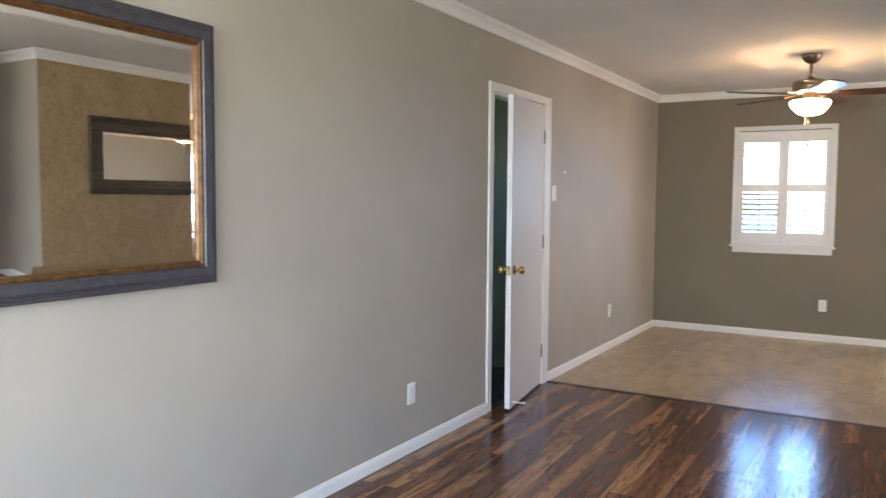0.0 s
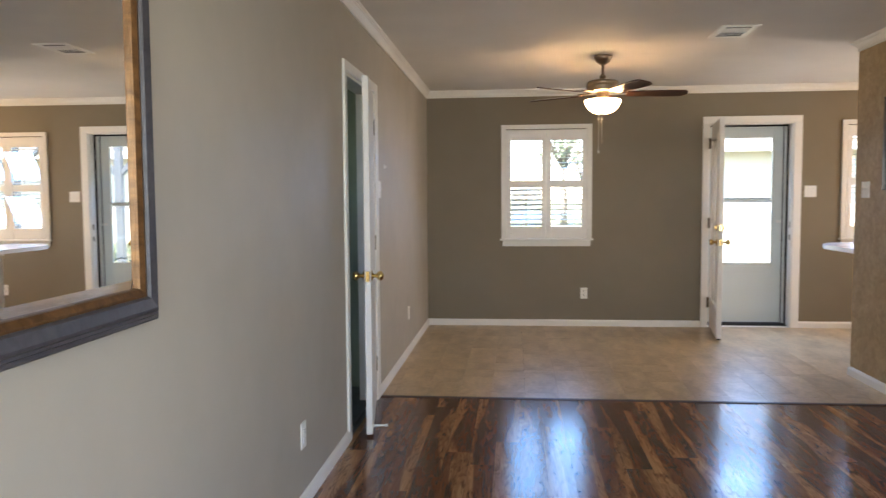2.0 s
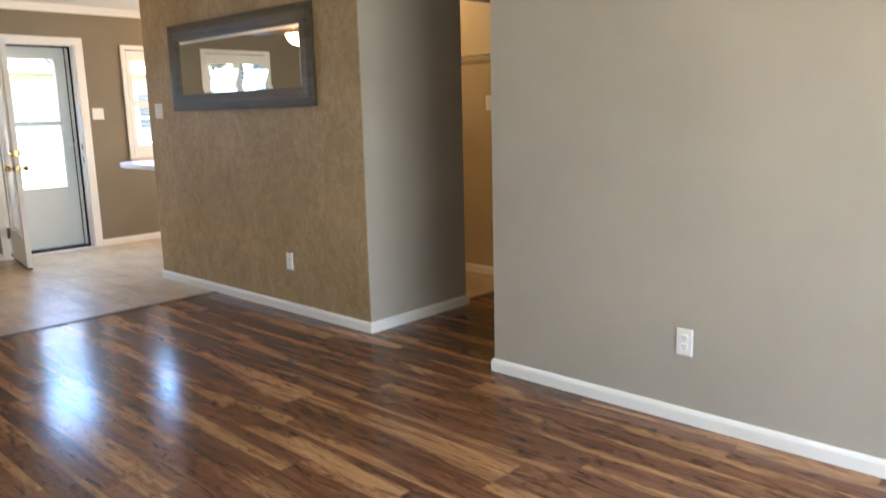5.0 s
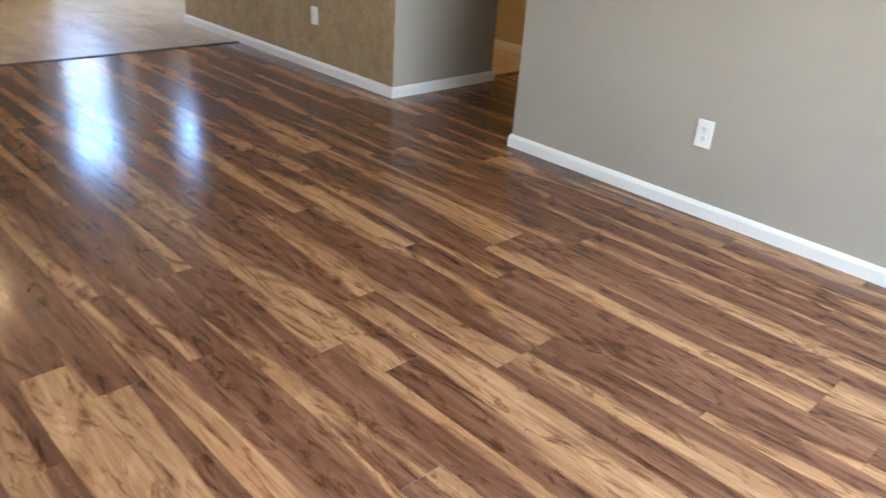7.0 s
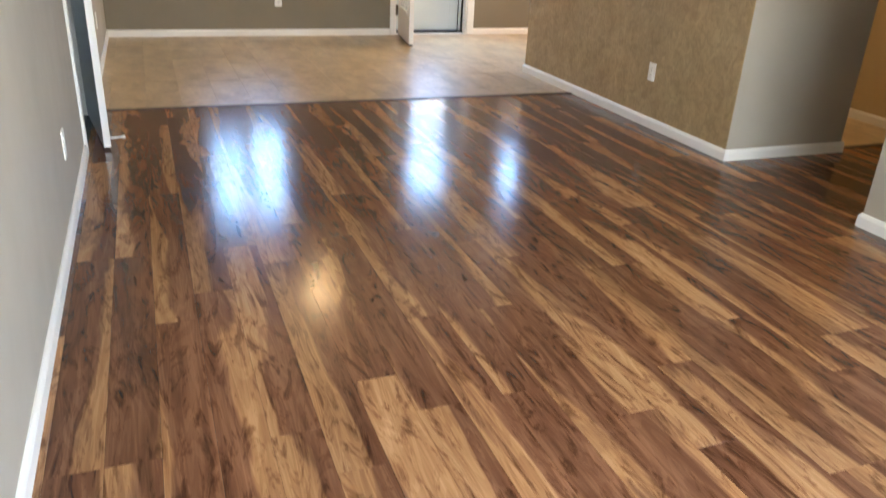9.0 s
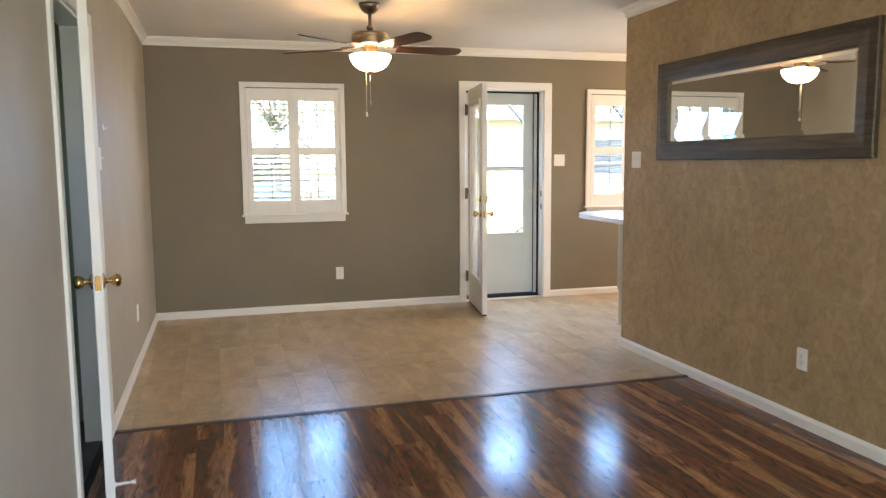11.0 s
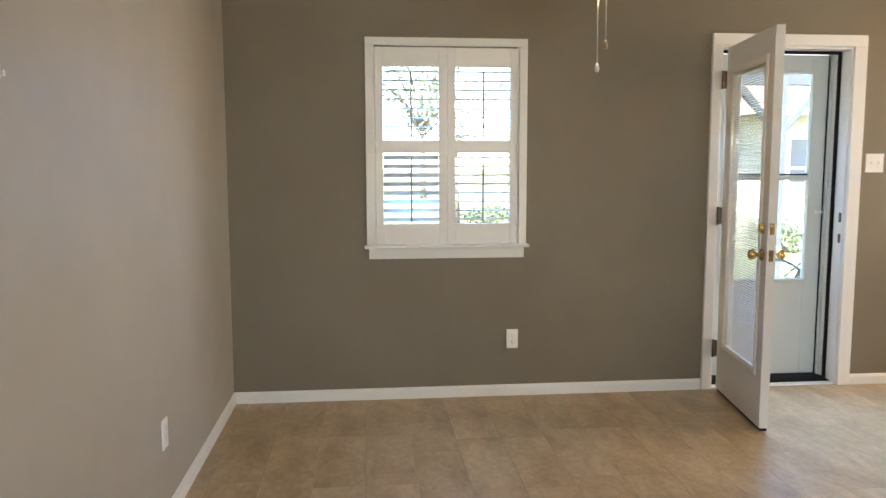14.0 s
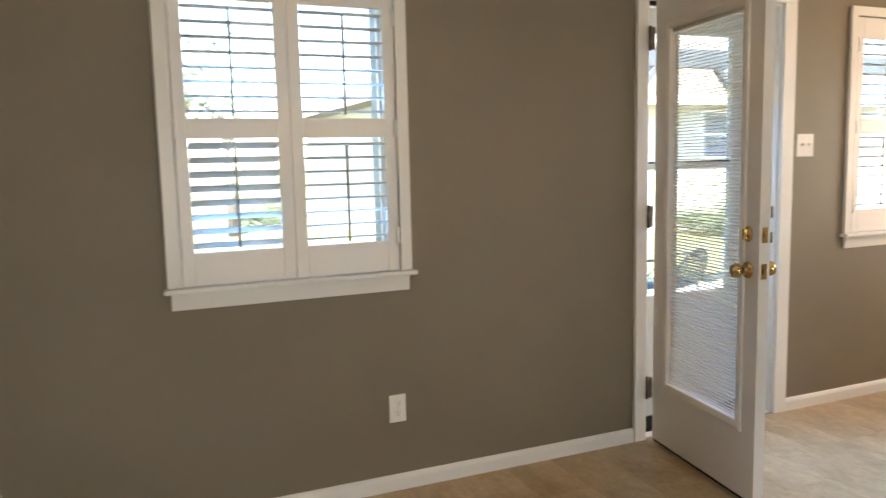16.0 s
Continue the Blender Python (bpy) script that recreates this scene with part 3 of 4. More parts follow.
w = thing("window_5", pose(4.515, 6.8, 0.92, 0, 0, 90), "unseen white-framed kitchen side window, added for the light", "window", kind="structure")
bm = bmesh.new()
for a, b, c, d in ((0, 0.04, 0, 1.06), (1.06, 1.10, 0, 1.06), (0.04, 1.06, 0, 0.04), (0.04, 1.06, 1.02, 1.06), (0.04, 1.06, 0.51, 0.55)):
    box(bm, a, b, -0.07, -0.03, c, d)
part("window_frame", bm, TRIM, w)

# ---- doors ----


def knob(bm, side, r=0.027):
    """A round door knob with rose, along the y axis from the leaf's face."""
    lathe(bm, [(0, 0), (0.032, 0), (0.032, 0.004), (0.026, 0.009), (0.012, 0.012), (0.010, 0.026), (0.016, 0.032), (r * 0.93, 0.042), (r, 0.052), (r * 0.9, 0.062), (r * 0.55, 0.069), (0, 0.071)], 24,
          pose(0, 0, 0, 90 if side < 0 else -90))


def hinge_part(parent, x, y, z, high=0.09):
    bm = bmesh.new()
    soft_box(bm, x - 0.016, x + 0.016, y - 0.002, y + 0.002, z - high / 2, z + high / 2, 0.001, 1)
    rod(bm, (x, y - 0.005, z - high / 2 - 0.004), (x, y - 0.005, z + high / 2 + 0.004), 0.006, 10)
    part("hinge", bm, AGED, parent, "aged brass hinge")


# interior door to the closet, standing slightly open
dw = thing("door_1", pose(WEST, 4.432, 0), "white painted door casing of the closet", "door frame", kind="structure")
for a, b, c, d in ((0.0, 0.056, 0, 2.03), (0.881, 0.976, 0, 2.03)):
    bm = bmesh.new()
    soft_box(bm, -0.003, 0.014, a, b, c, d, 0.003)
    part("casing", bm, TRIM, dw)
bm = bmesh.new()
soft_box(bm, -0.003, 0.014, 0.0, 0.976, 2.0305, 2.085, 0.003)
part("casing", bm, TRIM, dw)
bm = bmesh.new()
box(bm, -0.112, -0.0035, 0.050, 0.066, 0, 2.03)
box(bm, -0.112, -0.0035, 0.870, 0.886, 0, 2.03)
box(bm, -0.112, -0.0035, 0.066, 0.870, 2.015, 2.034)
part("jamb", bm, TRIM, dw)

leaf = thing("closet_door", pose(WEST + 0.004, 5.300, 0, 0, 0, -90 + 8.7), "white flush interior door standing slightly ajar", "door")
W1 = 0.775
bm = bmesh.new()
soft_box(bm, 0, W1, -0.036, 0, 0.014, 2.008, 0.003)
part("leaf", bm, DOOR, leaf)
for side, y in ((1, 0.0), (-1, -0.036)):
    bm = bmesh.new()
    knob(bm, side)
    part("knob", bm, BRASS, leaf, "polished brass knob", pose(W1 - 0.06, y, 0.905))
bm = bmesh.new()
soft_box(bm, W1 - 0.0005, W1 + 0.0015, -0.030, -0.006, 0.875, 0.935, 0.0006, 1)
part("latch_plate", bm, BRASS, leaf, "brass latch plate")
for z in (0.25, 1.05, 1.80):
    hinge_part(leaf, 0.002, 0.004, z)
bm = bmesh.new()
lathe(bm, [(0, 0), (0.012, 0), (0.012, 0.004), (0.006, 0.006), (0.005, 0.065), (0.008, 0.067), (0.009, 0.082), (0, 0.084)], 12, pose(W1 - 0.07, 0, 0.045, -90))
part("door_stop", bm, PLATE, leaf, "white spring door stop")

# back doorway: casing, deep jambs, dark threshold
DX0, DX1, DTOP = 0.885, 1.715, 2.075
dw = thing("door_2", pose(0, NORTH, 0), "white painted casing and deep jambs of the back door", "door frame", kind="structure")
for a, b in ((0.825, DX0 + 0.004), (DX1 - 0.004, 1.792)):
    bm = bmesh.new()
    soft_box(bm, a, b, -0.018, 0.003, 0, DTOP - 0.0005, 0.004)
    part("casing", bm, TRIM, dw)
bm = bmesh.new()
soft_box(bm, 0.825, 1.792, -0.018, 0.003, DTOP, 2.142, 0.004)
part("casing", bm, TRIM, dw)
for a, b in ((DX0, DX0 + 0.014), (DX1 - 0.014, DX1)):
    bm = bmesh.new()
    box(bm, a, b, 0.0035, 0.235, 0, DTOP)
    part("jamb", bm, TRIM, dw)
bm = bmesh.new()
box(bm, DX0 + 0.014, DX1 - 0.014, 0.0035, 0.235, DTOP - 0.014, DTOP + 0.001)
part("head_jamb", bm, TRIM, dw)
for a, b in ((DX0 + 0.0142, DX0 + 0.027), (DX1 - 0.026, DX1 - 0.0142)):
    bm = bmesh.new()
    box(bm, a, b, 0.092, 0.116, 0.02, DTOP - 0.015)
    part("weather_strip", bm, RUBBER, dw, "black rubber weather strip")
bm = bmesh.new()
box(bm, DX0 + 0.027, DX1 - 0.027, 0.085, 0.115, DTOP - 0.03, DTOP - 0.0145)
part("weather_strip", bm, RUBBER, dw, "black rubber weather strip")
bm = bmesh.new()
sweep(bm, [(DX0 + 0.014, 0.02), (DX1 - 0.014, 0.02)], [(0.016, 0.0), (0.014, 0.006), (-0.028, 0.010), (-0.028, 0.0)])
part("sill_plate", bm, TRIM, dw, "white painted sill strip")
bm = bmesh.new()
sweep(bm, [(DX0 + 0.014, 0.02), (DX1 - 0.014, 0.02)], [(-0.0285, 0.0), (-0.0285, 0.014), (-0.10, 0.020), (-0.20, 0.021), (-0.225, 0.0)])
part("threshold", bm, RUBBER, dw, "black rubber-faced threshold")
for z in (0.26, 1.07, 1.87):
    bm = bmesh.new()
    rod(bm, (DX0 + 0.002, -0.026, z - 0.054), (DX0 + 0.002, -0.026, z + 0.054), 0.0065, 10)
    soft_box(bm, DX0 + 0.002, DX0 + 0.028, -0.029, -0.025, z - 0.05, z + 0.05, 0.0008, 1)
    soft_box(bm, DX0 + 0.0142, DX0 + 0.0165, -0.024, 0.040, z - 0.05, z + 0.05, 0.0008, 1)
    part("hinge", bm, AGED, dw, "aged brass hinge")
for z, h in ((0.92, 0.055), (1.05, 0.06)):
    bm = bmesh.new()
    soft_box(bm, DX1 - 0.0165, DX1 - 0.0142, 0.014, 0.04, z - h / 2, z + h / 2, 0.0008, 1)
    part("strike_plate", bm, AGED, dw, "brass strike plate")

# the back door's own leaf, swung wide into the room
back = thing("back_door", pose(0.902, NORTH - 0.048, 0, 0, 0, -98.8), "white full-lite back door standing open, blinds between its panes", "door")
W2, T2 = 0.735, 0.044
LX0, LX1, LZ0, LZ1 = 0.112, 0.626, 0.310, 1.895
for n, (a, b, c, d) in (("stile", (0, LX0, 0.022, 2.05)), ("stile", (LX1, W2, 0.022, 2.05)), ("rail", (LX0, LX1, 0.022, LZ0)), ("rail", (LX0, LX1, LZ1, 2.05))):
    bm = bmesh.new()
    box(bm, a, b, 0, T2, c, d)
    part(n, bm, DOOR, back)
for side in (0, 1):
    bm = bmesh.new()
    rect_frame(bm, LX1 - LX0 + 0.06, LZ1 - LZ0 + 0.06, [(0, 0), (0.002, 0.008), (0.014, 0.011), (0.026, 0.008), (0.036, 0.003), (0.036, -0.004), (0, -0.004)])
    m = pose(LX0 - 0.03, 0, LZ0 - 0.03) if side == 0 else pose(LX1 + 0.03, T2, LZ0 - 0.03, 0, 0, 180)
    part("lite_frame", bm, DOOR, back, "moulded white lite frame", m)
    bm = bmesh.new()
    y = 0.006 if side == 0 else T2 - 0.009
    box(bm, LX0, LX1, y, y + 0.003, LZ0, LZ1)
    part("pane", bm, GLASS, back, "clear glass pane").visible_shadow = False
bm = bmesh.new()
a0 = [bm.verts.new((LX0 + 0.006, y, z)) for y, z in ((-0.0058, 0), (0, 0.0024), (0.0058, 0), (0, -0.0006))]
a1 = [bm.verts.new((LX1 - 0.006, v.co.y, v.co.z)) for v in a0]
for k in range(4):
    bm.faces.new((a0[k], a0[(k + 1) % 4], a1[(k + 1) % 4], a1[k]))
bm.faces.new(a0)
bm.faces.new(a1[::-1])
slat_mesh = mesh_of("slat", bm, PLATE)
count = 118
for k in range(count):
    z = LZ0 + 0.012 + (LZ1 - LZ0 - 0.035) * k / (count - 1)
    share("slat", slat_mesh, back, pose(0, T2 / 2, z, 14))
bm = bmesh.new()
soft_box(bm, LX0 + 0.003, LX1 - 0.003, T2 / 2 - 0.008, T2 / 2 + 0.008, LZ1 - 0.02, LZ1 - 0.001, 0.002, 1)
part("head_rail", bm, PLATE, back)
bm = bmesh.new()
box(bm, 0, W2, 0.006, T2 - 0.006, 0.008, 0.0215)
part("door_sweep", bm, RUBBER, back, "black rubber door sweep")
for side, y in ((-1, 0.0), (1, T2)):
    bm = bmesh.new()
    knob(bm, side, 0.028)
    part("knob", bm, BRASS, back, "polished brass knob", pose(W2 - 0.062, y, 0.915))
bm = bmesh.new()
lathe(bm, [(0, 0), (0.026, 0), (0.026, 0.005), (0.020, 0.010), (0, 0.011)], 24, pose(W2 - 0.062, 0, 1.05, 90) @ Matrix.Diagonal((0.85, 1.15, 1, 1)))
soft_box(bm, W2 - 0.067, W2 - 0.057, -0.026, -0.010, 1.03, 1.07, 0.003, 2)
part("deadbolt", bm, BRASS, back, "brass deadbolt thumb turn")
bm = bmesh.new()
lathe(bm, [(0, 0), (0.026, 0), (0.024, 0.014), (0.018, 0.018), (0, 0.018)], 24, pose(W2 - 0.062, T2, 1.05, -90))
part("deadbolt_cylinder", bm, BRASS, back, "brass deadbolt cylinder")
for z, h in ((0.915, 0.058), (1.05, 0.058)):
    bm = bmesh.new()
    soft_box(bm, W2 - 0.0005, W2 + 0.002, 0.010, T2 - 0.010, z - h / 2, z + h / 2, 0.0008, 1)
    soft_box(bm, W2 + 0.001, W2 + 0.008, 0.016, T2 - 0.016, z - 0.009, z + 0.009, 0.002, 1)
    part("latch_plate", bm, BRASS, back, "brass latch plate")

# closed storm door at the outer edge of the doorway
storm = thing("storm_door", pose(DX0 + 0.014, NORTH + 0.186, 0.022), "pale metal storm door with two glass panes, shut", "storm door")
SW = DX1 - DX0 - 0.028
SH = 2.03
for n, (a, b, c, d) in (("stile", (0.004, 0.118, 0.006, SH)), ("stile", (SW - 0.128, SW - 0.018, 0.006, SH)), ("rail", (0.118, SW - 0.128, 1.915, SH)), ("kick_panel", (0.118, SW - 0.128, 0.006, 0.625)), ("cross_bar", (0.118, SW - 0.128, 1.255, 1.285))):
    bm = bmesh.new()
    soft_box(bm, a, b, 0, 0.032, c, d, 0.003, 1)
    part(n, bm, STORM, storm)
bm = bmesh.new()
rect_frame(bm, SW - 0.246 + 0.03, 1.32, [(0, 0), (0, 0.006), (0.008, 0.009), (0.016, 0.004), (0.016, -0.002), (0, -0.002)])
part("pane_trim", bm, STORM, storm, "", pose(0.103, 0, 0.61))
for c, d in ((0.625, 1.255), (1.285, 1.915)):
    bm = bmesh.new()
    box(bm, 0.118, SW - 0.128, 0.014, 0.018, c, d)
    part("pane", bm, GLASS, storm, "clear glass pane").visible_shadow = False
bm = bmesh.new()
box(bm, 0.118, SW - 0.128, -0.002, 0.012, 1.2865, 1.296)
part("sash_seal", bm, RUBBER, storm, "black sash seal")
bm = bmesh.new()
soft_box(bm, SW - 0.0175, SW - 0.001, -0.02, 0.034, 0, SH + 0.02, 0.003, 1)
part("side_channel", bm, STORM, storm)
bm = bmesh.new()
box(bm, SW - 0.0265, SW - 0.0178, -0.004, 0.006, 0.004, SH)
part("gasket", bm, RUBBER, storm, "black gasket")
bm = bmesh.new()
soft_box(bm, SW - 0.075, SW - 0.028, -0.022, 0.0, 1.045, 1.062, 0.004, 2)
soft_box(bm, SW - 0.085, SW - 0.062, -0.030, -0.018, 1.040, 1.067, 0.004, 2)
part("latch_handle", bm, PLATE, storm, "small white latch handle")

# ---- ceiling fan ----
fan = thing("ceiling_fan", Matrix.Translation(FAN), "bronze ceiling fan with five dark walnut blades and a lit bowl", "ceiling fan")
bm = bmesh.new()
lathe(bm, [(0, 0.002), (0.072, 0.002), (0.070, -0.018), (0.056, -0.045), (0.030, -0.066), (0.016, -0.072), (0, -0.072)], 32)
part("canopy", bm, BRONZE, fan)
bm = bmesh.new()
rod(bm, (0, 0, -0.062), (0, 0, -0.195), 0.0115, 16)
lathe(bm, [(0, -0.150), (0.022, -0.150), (0.026, -0.162), (0.022, -0.176), (0, -0.176)], 20)
part("downrod", bm, BRONZE, fan)
bm = bmesh.new()
lathe(bm, [(0, -0.186), (0.045, -0.188), (0.108, -0.196), (0.120, -0.204), (0.124, -0.214), (0.120, -0.218), (0.126, -0.224), (0.126, -0.256), (0.120, -0.262), (0.122, -0.268), (0.110, -0.278), (0.070, -0.284), (0, -0.284)], 40)
part("motor_housing", bm, BRONZE, fan)
bm = bmesh.new()
lathe(bm, [(0, -0.280), (0.046, -0.280), (0.050, -0.292), (0.046, -0.316), (0.052, -0.322), (0.052, -0.330), (0, -0.330)], 32)
part("light_fitter", bm, BRONZE, fan)
bm = bmesh.new()
outer = [(0.140, -0.346), (0.143, -0.352), (0.140, -0.364), (0.132, -0.386), (0.112, -0.416), (0.080, -0.440), (0.042, -0.453), (0.0, -0.457)]
inner = [(r - 0.004 if r > 0.01 else 0, z + 0.004) for r, z in outer[::-1]]
lathe(bm, outer + inner + [outer[0]], 48)
part("bowl", bm, BOWL, fan, "lit frosted glass bowl")
bm = bmesh.new()
lathe(bm, [(0, -0.450), (0.024, -0.452), (0.026, -0.458), (0.012, -0.464), (0.009, -0.474), (0, -0.478)], 20)
rod(bm, (0, 0, -0.30), (0, 0, -0.452), 0.004, 8)
part("finial", bm, BRONZE, fan)
for k in range(5):
    turn = pose(0, 0, 0, 0, 0, 3 + 72 * k)
    bm = bmesh.new()
    tilt = pose(0, 0, -0.296, -12)
    top, low = [], []
    outline = [(0.19, -0.050), (0.30, -0.058), (0.56, -0.068), (0.635, -0.060), (0.66, -0.030), (0.66, 0.030), (0.635, 0.060), (0.56, 0.068), (0.30, 0.058), (0.19, 0.050)]
    for x, y in outline:
        top.append(bm.verts.new(tilt @ Vector((x, y, 0.004))))
        low.append(bm.verts.new(tilt @ Vector((x, y, -0.004))))
    bm.faces.new(top)
    bm.faces.new(low[::-1])
    for j in range(len(outline)):
        n = (j + 1) % len(outline)
        bm.faces.new((top[j], low[j], low[n], top[n]))
    blade = part("blade", bm, BLADE, fan, "dark walnut fan blade", turn)
    bm = bmesh.new()
    soft_box(bm, 0.10, 0.215, -0.012, 0.012, -0.290, -0.280, 0.003, 2)
    soft_box(bm, 0.20, 0.265, -0.034, 0.034, 0.0045, 0.0085, 0.0015, 1, tilt)
    part("blade_iron", bm, BRONZE, blade, "bronze blade arm")
for dx, dy, low, tip in ((-0.030, 0.010, -0.732, STEEL), (-0.006, -0.006, -0.655, BRONZE)):
    bm = bmesh.new()
    rod(bm, (dx, dy, -0.46), (dx, dy, low), 0.0016, 6)
    chain = part("pull_chain", bm, STEEL, fan, "fine beaded pull chain")
    bm = bmesh.new()
    lathe(bm, [(0, 0), (0.005, -0.002), (0.008, -0.018), (0.007, -0.028), (0, -0.031)], 12, Matrix.Translation((dx, dy, low)))
    part("pull", bm, tip, chain, "small pull knob")

# ---- mirrors ----


def mirror(name, m, w, h, profile, liner, mat, liner_mat, inner, deep, label):
    t = thing(name, m, label, "mirror")
    bm = bmesh.new()
    rect_frame(bm, w, h, profile)
    part("frame", bm, mat, t)
    if liner:
        bm = bmesh.new()
        rect_frame(bm, w, h, liner)
        part("liner", bm, liner_mat, t, "copper-gilt inner liner")
    bm = bmesh.new()
    b = 0.026
    lo = [bm.verts.new((x, -0.008 - deep, z)) for x, z in ((inner, inner), (w - inner, inner), (w - inner, h - inner), (inner, h - inner))]
    hi = [bm.verts.new((x, -0.0105 - deep, z)) for x, z in ((inner + b, inner + b), (w - inner - b, inner + b), (w - inner - b, h - inner - b), (inner + b, h - inner - b))]
    bk = [bm.verts.new((v.co.x, -0.004, v.co.z)) for v in lo]
    for k in range(4):
        n = (k + 1) % 4
        bm.faces.new((lo[k], lo[n], hi[n], hi[k]))
        bm.faces.new((bk[k], bk[n], lo[n], lo[k]))
    bm.faces.new(hi)
    bm.faces.new(bk[::-1])
    part("mirror_glass", bm, MIRROR, t, "bevelled mirror glass")
    return t


mirror("wall_mirror", pose(WEST + 0.008, 0.912, 1.046, 0, 0, 90.35), 1.275, 0.926,
       [(0, 0.0), (0, 0.042), (0.006, 0.048), (0.012, 0.048), (0.016, 0.053), (0.022, 0.053), (0.027, 0.059), (0.034, 0.061), (0.058, 0.057), (0.063, 0.050), (0.063, 0.0)],
       [(0.0635, 0.0), (0.0635, 0.049), (0.070, 0.050), (0.082, 0.042), (0.084, 0.036), (0.084, 0.0)], SLATE, COPPER, 0.080, 0.024,
       "wall mirror in a blue-grey frame with copper-gilt liner")
mirror("long_mirror", pose(ACCENT, 5.800, 1.372, 0, 0, -90), 1.758, 0.625,
       [(0, 0.0), (0, 0.024), (0.006, 0.029), (0.05, 0.032), (0.10, 0.027), (0.116, 0.024), (0.120, 0.018), (0.120, 0.0)],
       None, PEWTER, None, 0.116, 0.0, "long wall mirror in a wide dark pewter frame")

# ---- outlets, switches, small wall fittings ----


def plate_base(name, m, w, label, category, group):
    t = thing(name, m, label, category, group)
    bm = bmesh.new()
    soft_box(bm, -w / 2, w / 2, -0.006, 0.001, -0.0575, 0.0575, 0.003, 2)
    part("cover_plate", bm, PLATE, t)
    return t


def outlet(m, label="white duplex wall outlet"):
    t = plate_base("wall_outlet", m, 0.071, label, "outlet", "wall outlets")
    for z in (0.0195, -0.0195):
        bm = bmesh.new()
        soft_box(bm, -0.0165, 0.0165, -0.0085, -0.0058, z - 0.0135, z + 0.0135, 0.0025, 2)
        face = part("receptacle", bm, PLATE, t)
        # slots are solid dark blocks, coloured like the shade inside the holes
        for x, h in ((-0.0062, 0.008), (0.0062, 0.0065)):
            bm = bmesh.new()
            box(bm, x - 0.0011, x + 0.0011, -0.0092, -0.0084, z + 0.001, z + 0.001 + h)
            part("slot", bm, SLOT, face)
        bm = bmesh.new()
        rod(bm, (0, -0.0083, z - 0.007), (0, -0.0092, z - 0.007), 0.0026, 10)
        part("slot", bm, SLOT, face)
    bm = bmesh.new()
    rod(bm, (0, -0.005, 0), (0, -0.0072, 0), 0.0032, 10)
    part("screw", bm, STEEL, t)
    return t


def switch(m, gangs, label):
    t = plate_base("light_switch", m, 0.071 + 0.046 * (gangs - 1), label, "switch", "light switches")
    for g in range(gangs):
        x = (g - (gangs - 1) / 2) * 0.046
        bm = bmesh.new()
        soft_box(bm, x - 0.0055, x + 0.0055, -0.0075, -0.0055, -0.013, 0.013, 0.001, 1)
        frame_part = part("toggle_frame", bm, PLATE, t)
        bm = bmesh.new()
        soft_box(bm, x - 0.0042, x + 0.0042, -0.019, -0.006, -0.001, 0.009, 0.002, 1)
        part("toggle", bm, PLATE, frame_part)
        for z in (-0.030, 0.030):
            bm = bmesh.new()
            rod(bm, (x, -0.005, z), (x, -0.0070, z), 0.0028, 8)
            part("screw", bm, STEEL, t)
    return t


outlet(pose(WEST, 3.565, 0.317, 0, 0, 90))
outlet(pose(WEST, 6.855, 0.352, 0, 0, 90))
outlet(pose(-0.354, NORTH, 0.345))
outlet(pose(2.735, NORTH, 0.356))
outlet(pose(ACCENT, 4.435, 0.353, 0, 0, -90))
outlet(pose(EAST, 1.60, 0.352, 0, 0, -90))
switch(pose(1.884, NORTH, 1.383), 2, "white double toggle light switch beside the back door")
switch(pose(ACCENT, 6.085, 1.378, 0, 0, -90), 2, "white double toggle light switch on the accent wall")
switch(pose(WEST, 5.50, 1.40, 0, 0, 90), 1, "white light switch beside the closet door")
switch(pose(3.15, 4.10, 1.374, 0, 0, -90), 1, "white light switch in the utility room")
hook = thing("wall_hook", pose(WEST, 5.70, 1.565, 0, 0, 90), "tiny white plastic hook stuck on the painted wall", "hook")
bm = bmesh.new()
soft_box(bm, -0.008, 0.008, -0.004, 0.001, -0.014, 0.014, 0.002, 2)
part("hook_plate", bm, PLATE, hook)
bm = bmesh.new()
soft_box(bm, -0.004, 0.004, -0.016, -0.003, -0.010, -0.005, 0.0015, 1)
soft_box(bm, -0.004, 0.004, -0.016, -0.012, -0.006, 0.004, 0.0015, 1)
part("hook_arm", bm, PLATE, hook)

# ceiling register
vent = thing("ceiling_vent", pose(0.402, 5.772, TOP), "white louvered metal ceiling register", "vent")
# flat dark sheet behind the slats: the duct's shade is its colour
bm = bmesh.new()
box(bm, -0.105, 0.105, -0.165, 0.165, -0.002, 0.002)
part("backing", bm, SLOT, vent, "dark sheet in place of the shaded duct")
bm = bmesh.new()
for a, b, c, d in ((-0.125, -0.085, -0.19, 0.19), (0.085, 0.125, -0.19, 0.19), (-0.085, 0.085, -0.19, -0.15), (-0.085, 0.085, 0.15, 0.19)):
    box(bm, a, b, c, d, -0.006, 0.001)
part("frame", bm, TRIM, vent)
bm = bmesh.new()
box(bm, -0.085, 0.085, 0.004, 0.0075, -0.010, -0.0072)
part("divider", bm, TRIM, vent)
for k in range(14):
    bm = bmesh.new()
    box(bm, -0.0840, 0.0840, -0.0055, 0.0055, -0.0006, 0.0006)
    part("slat", bm, TRIM, vent, "", pose(0, -0.104 + 0.016 * k, -0.0050, 10 if k > 6 else -10))

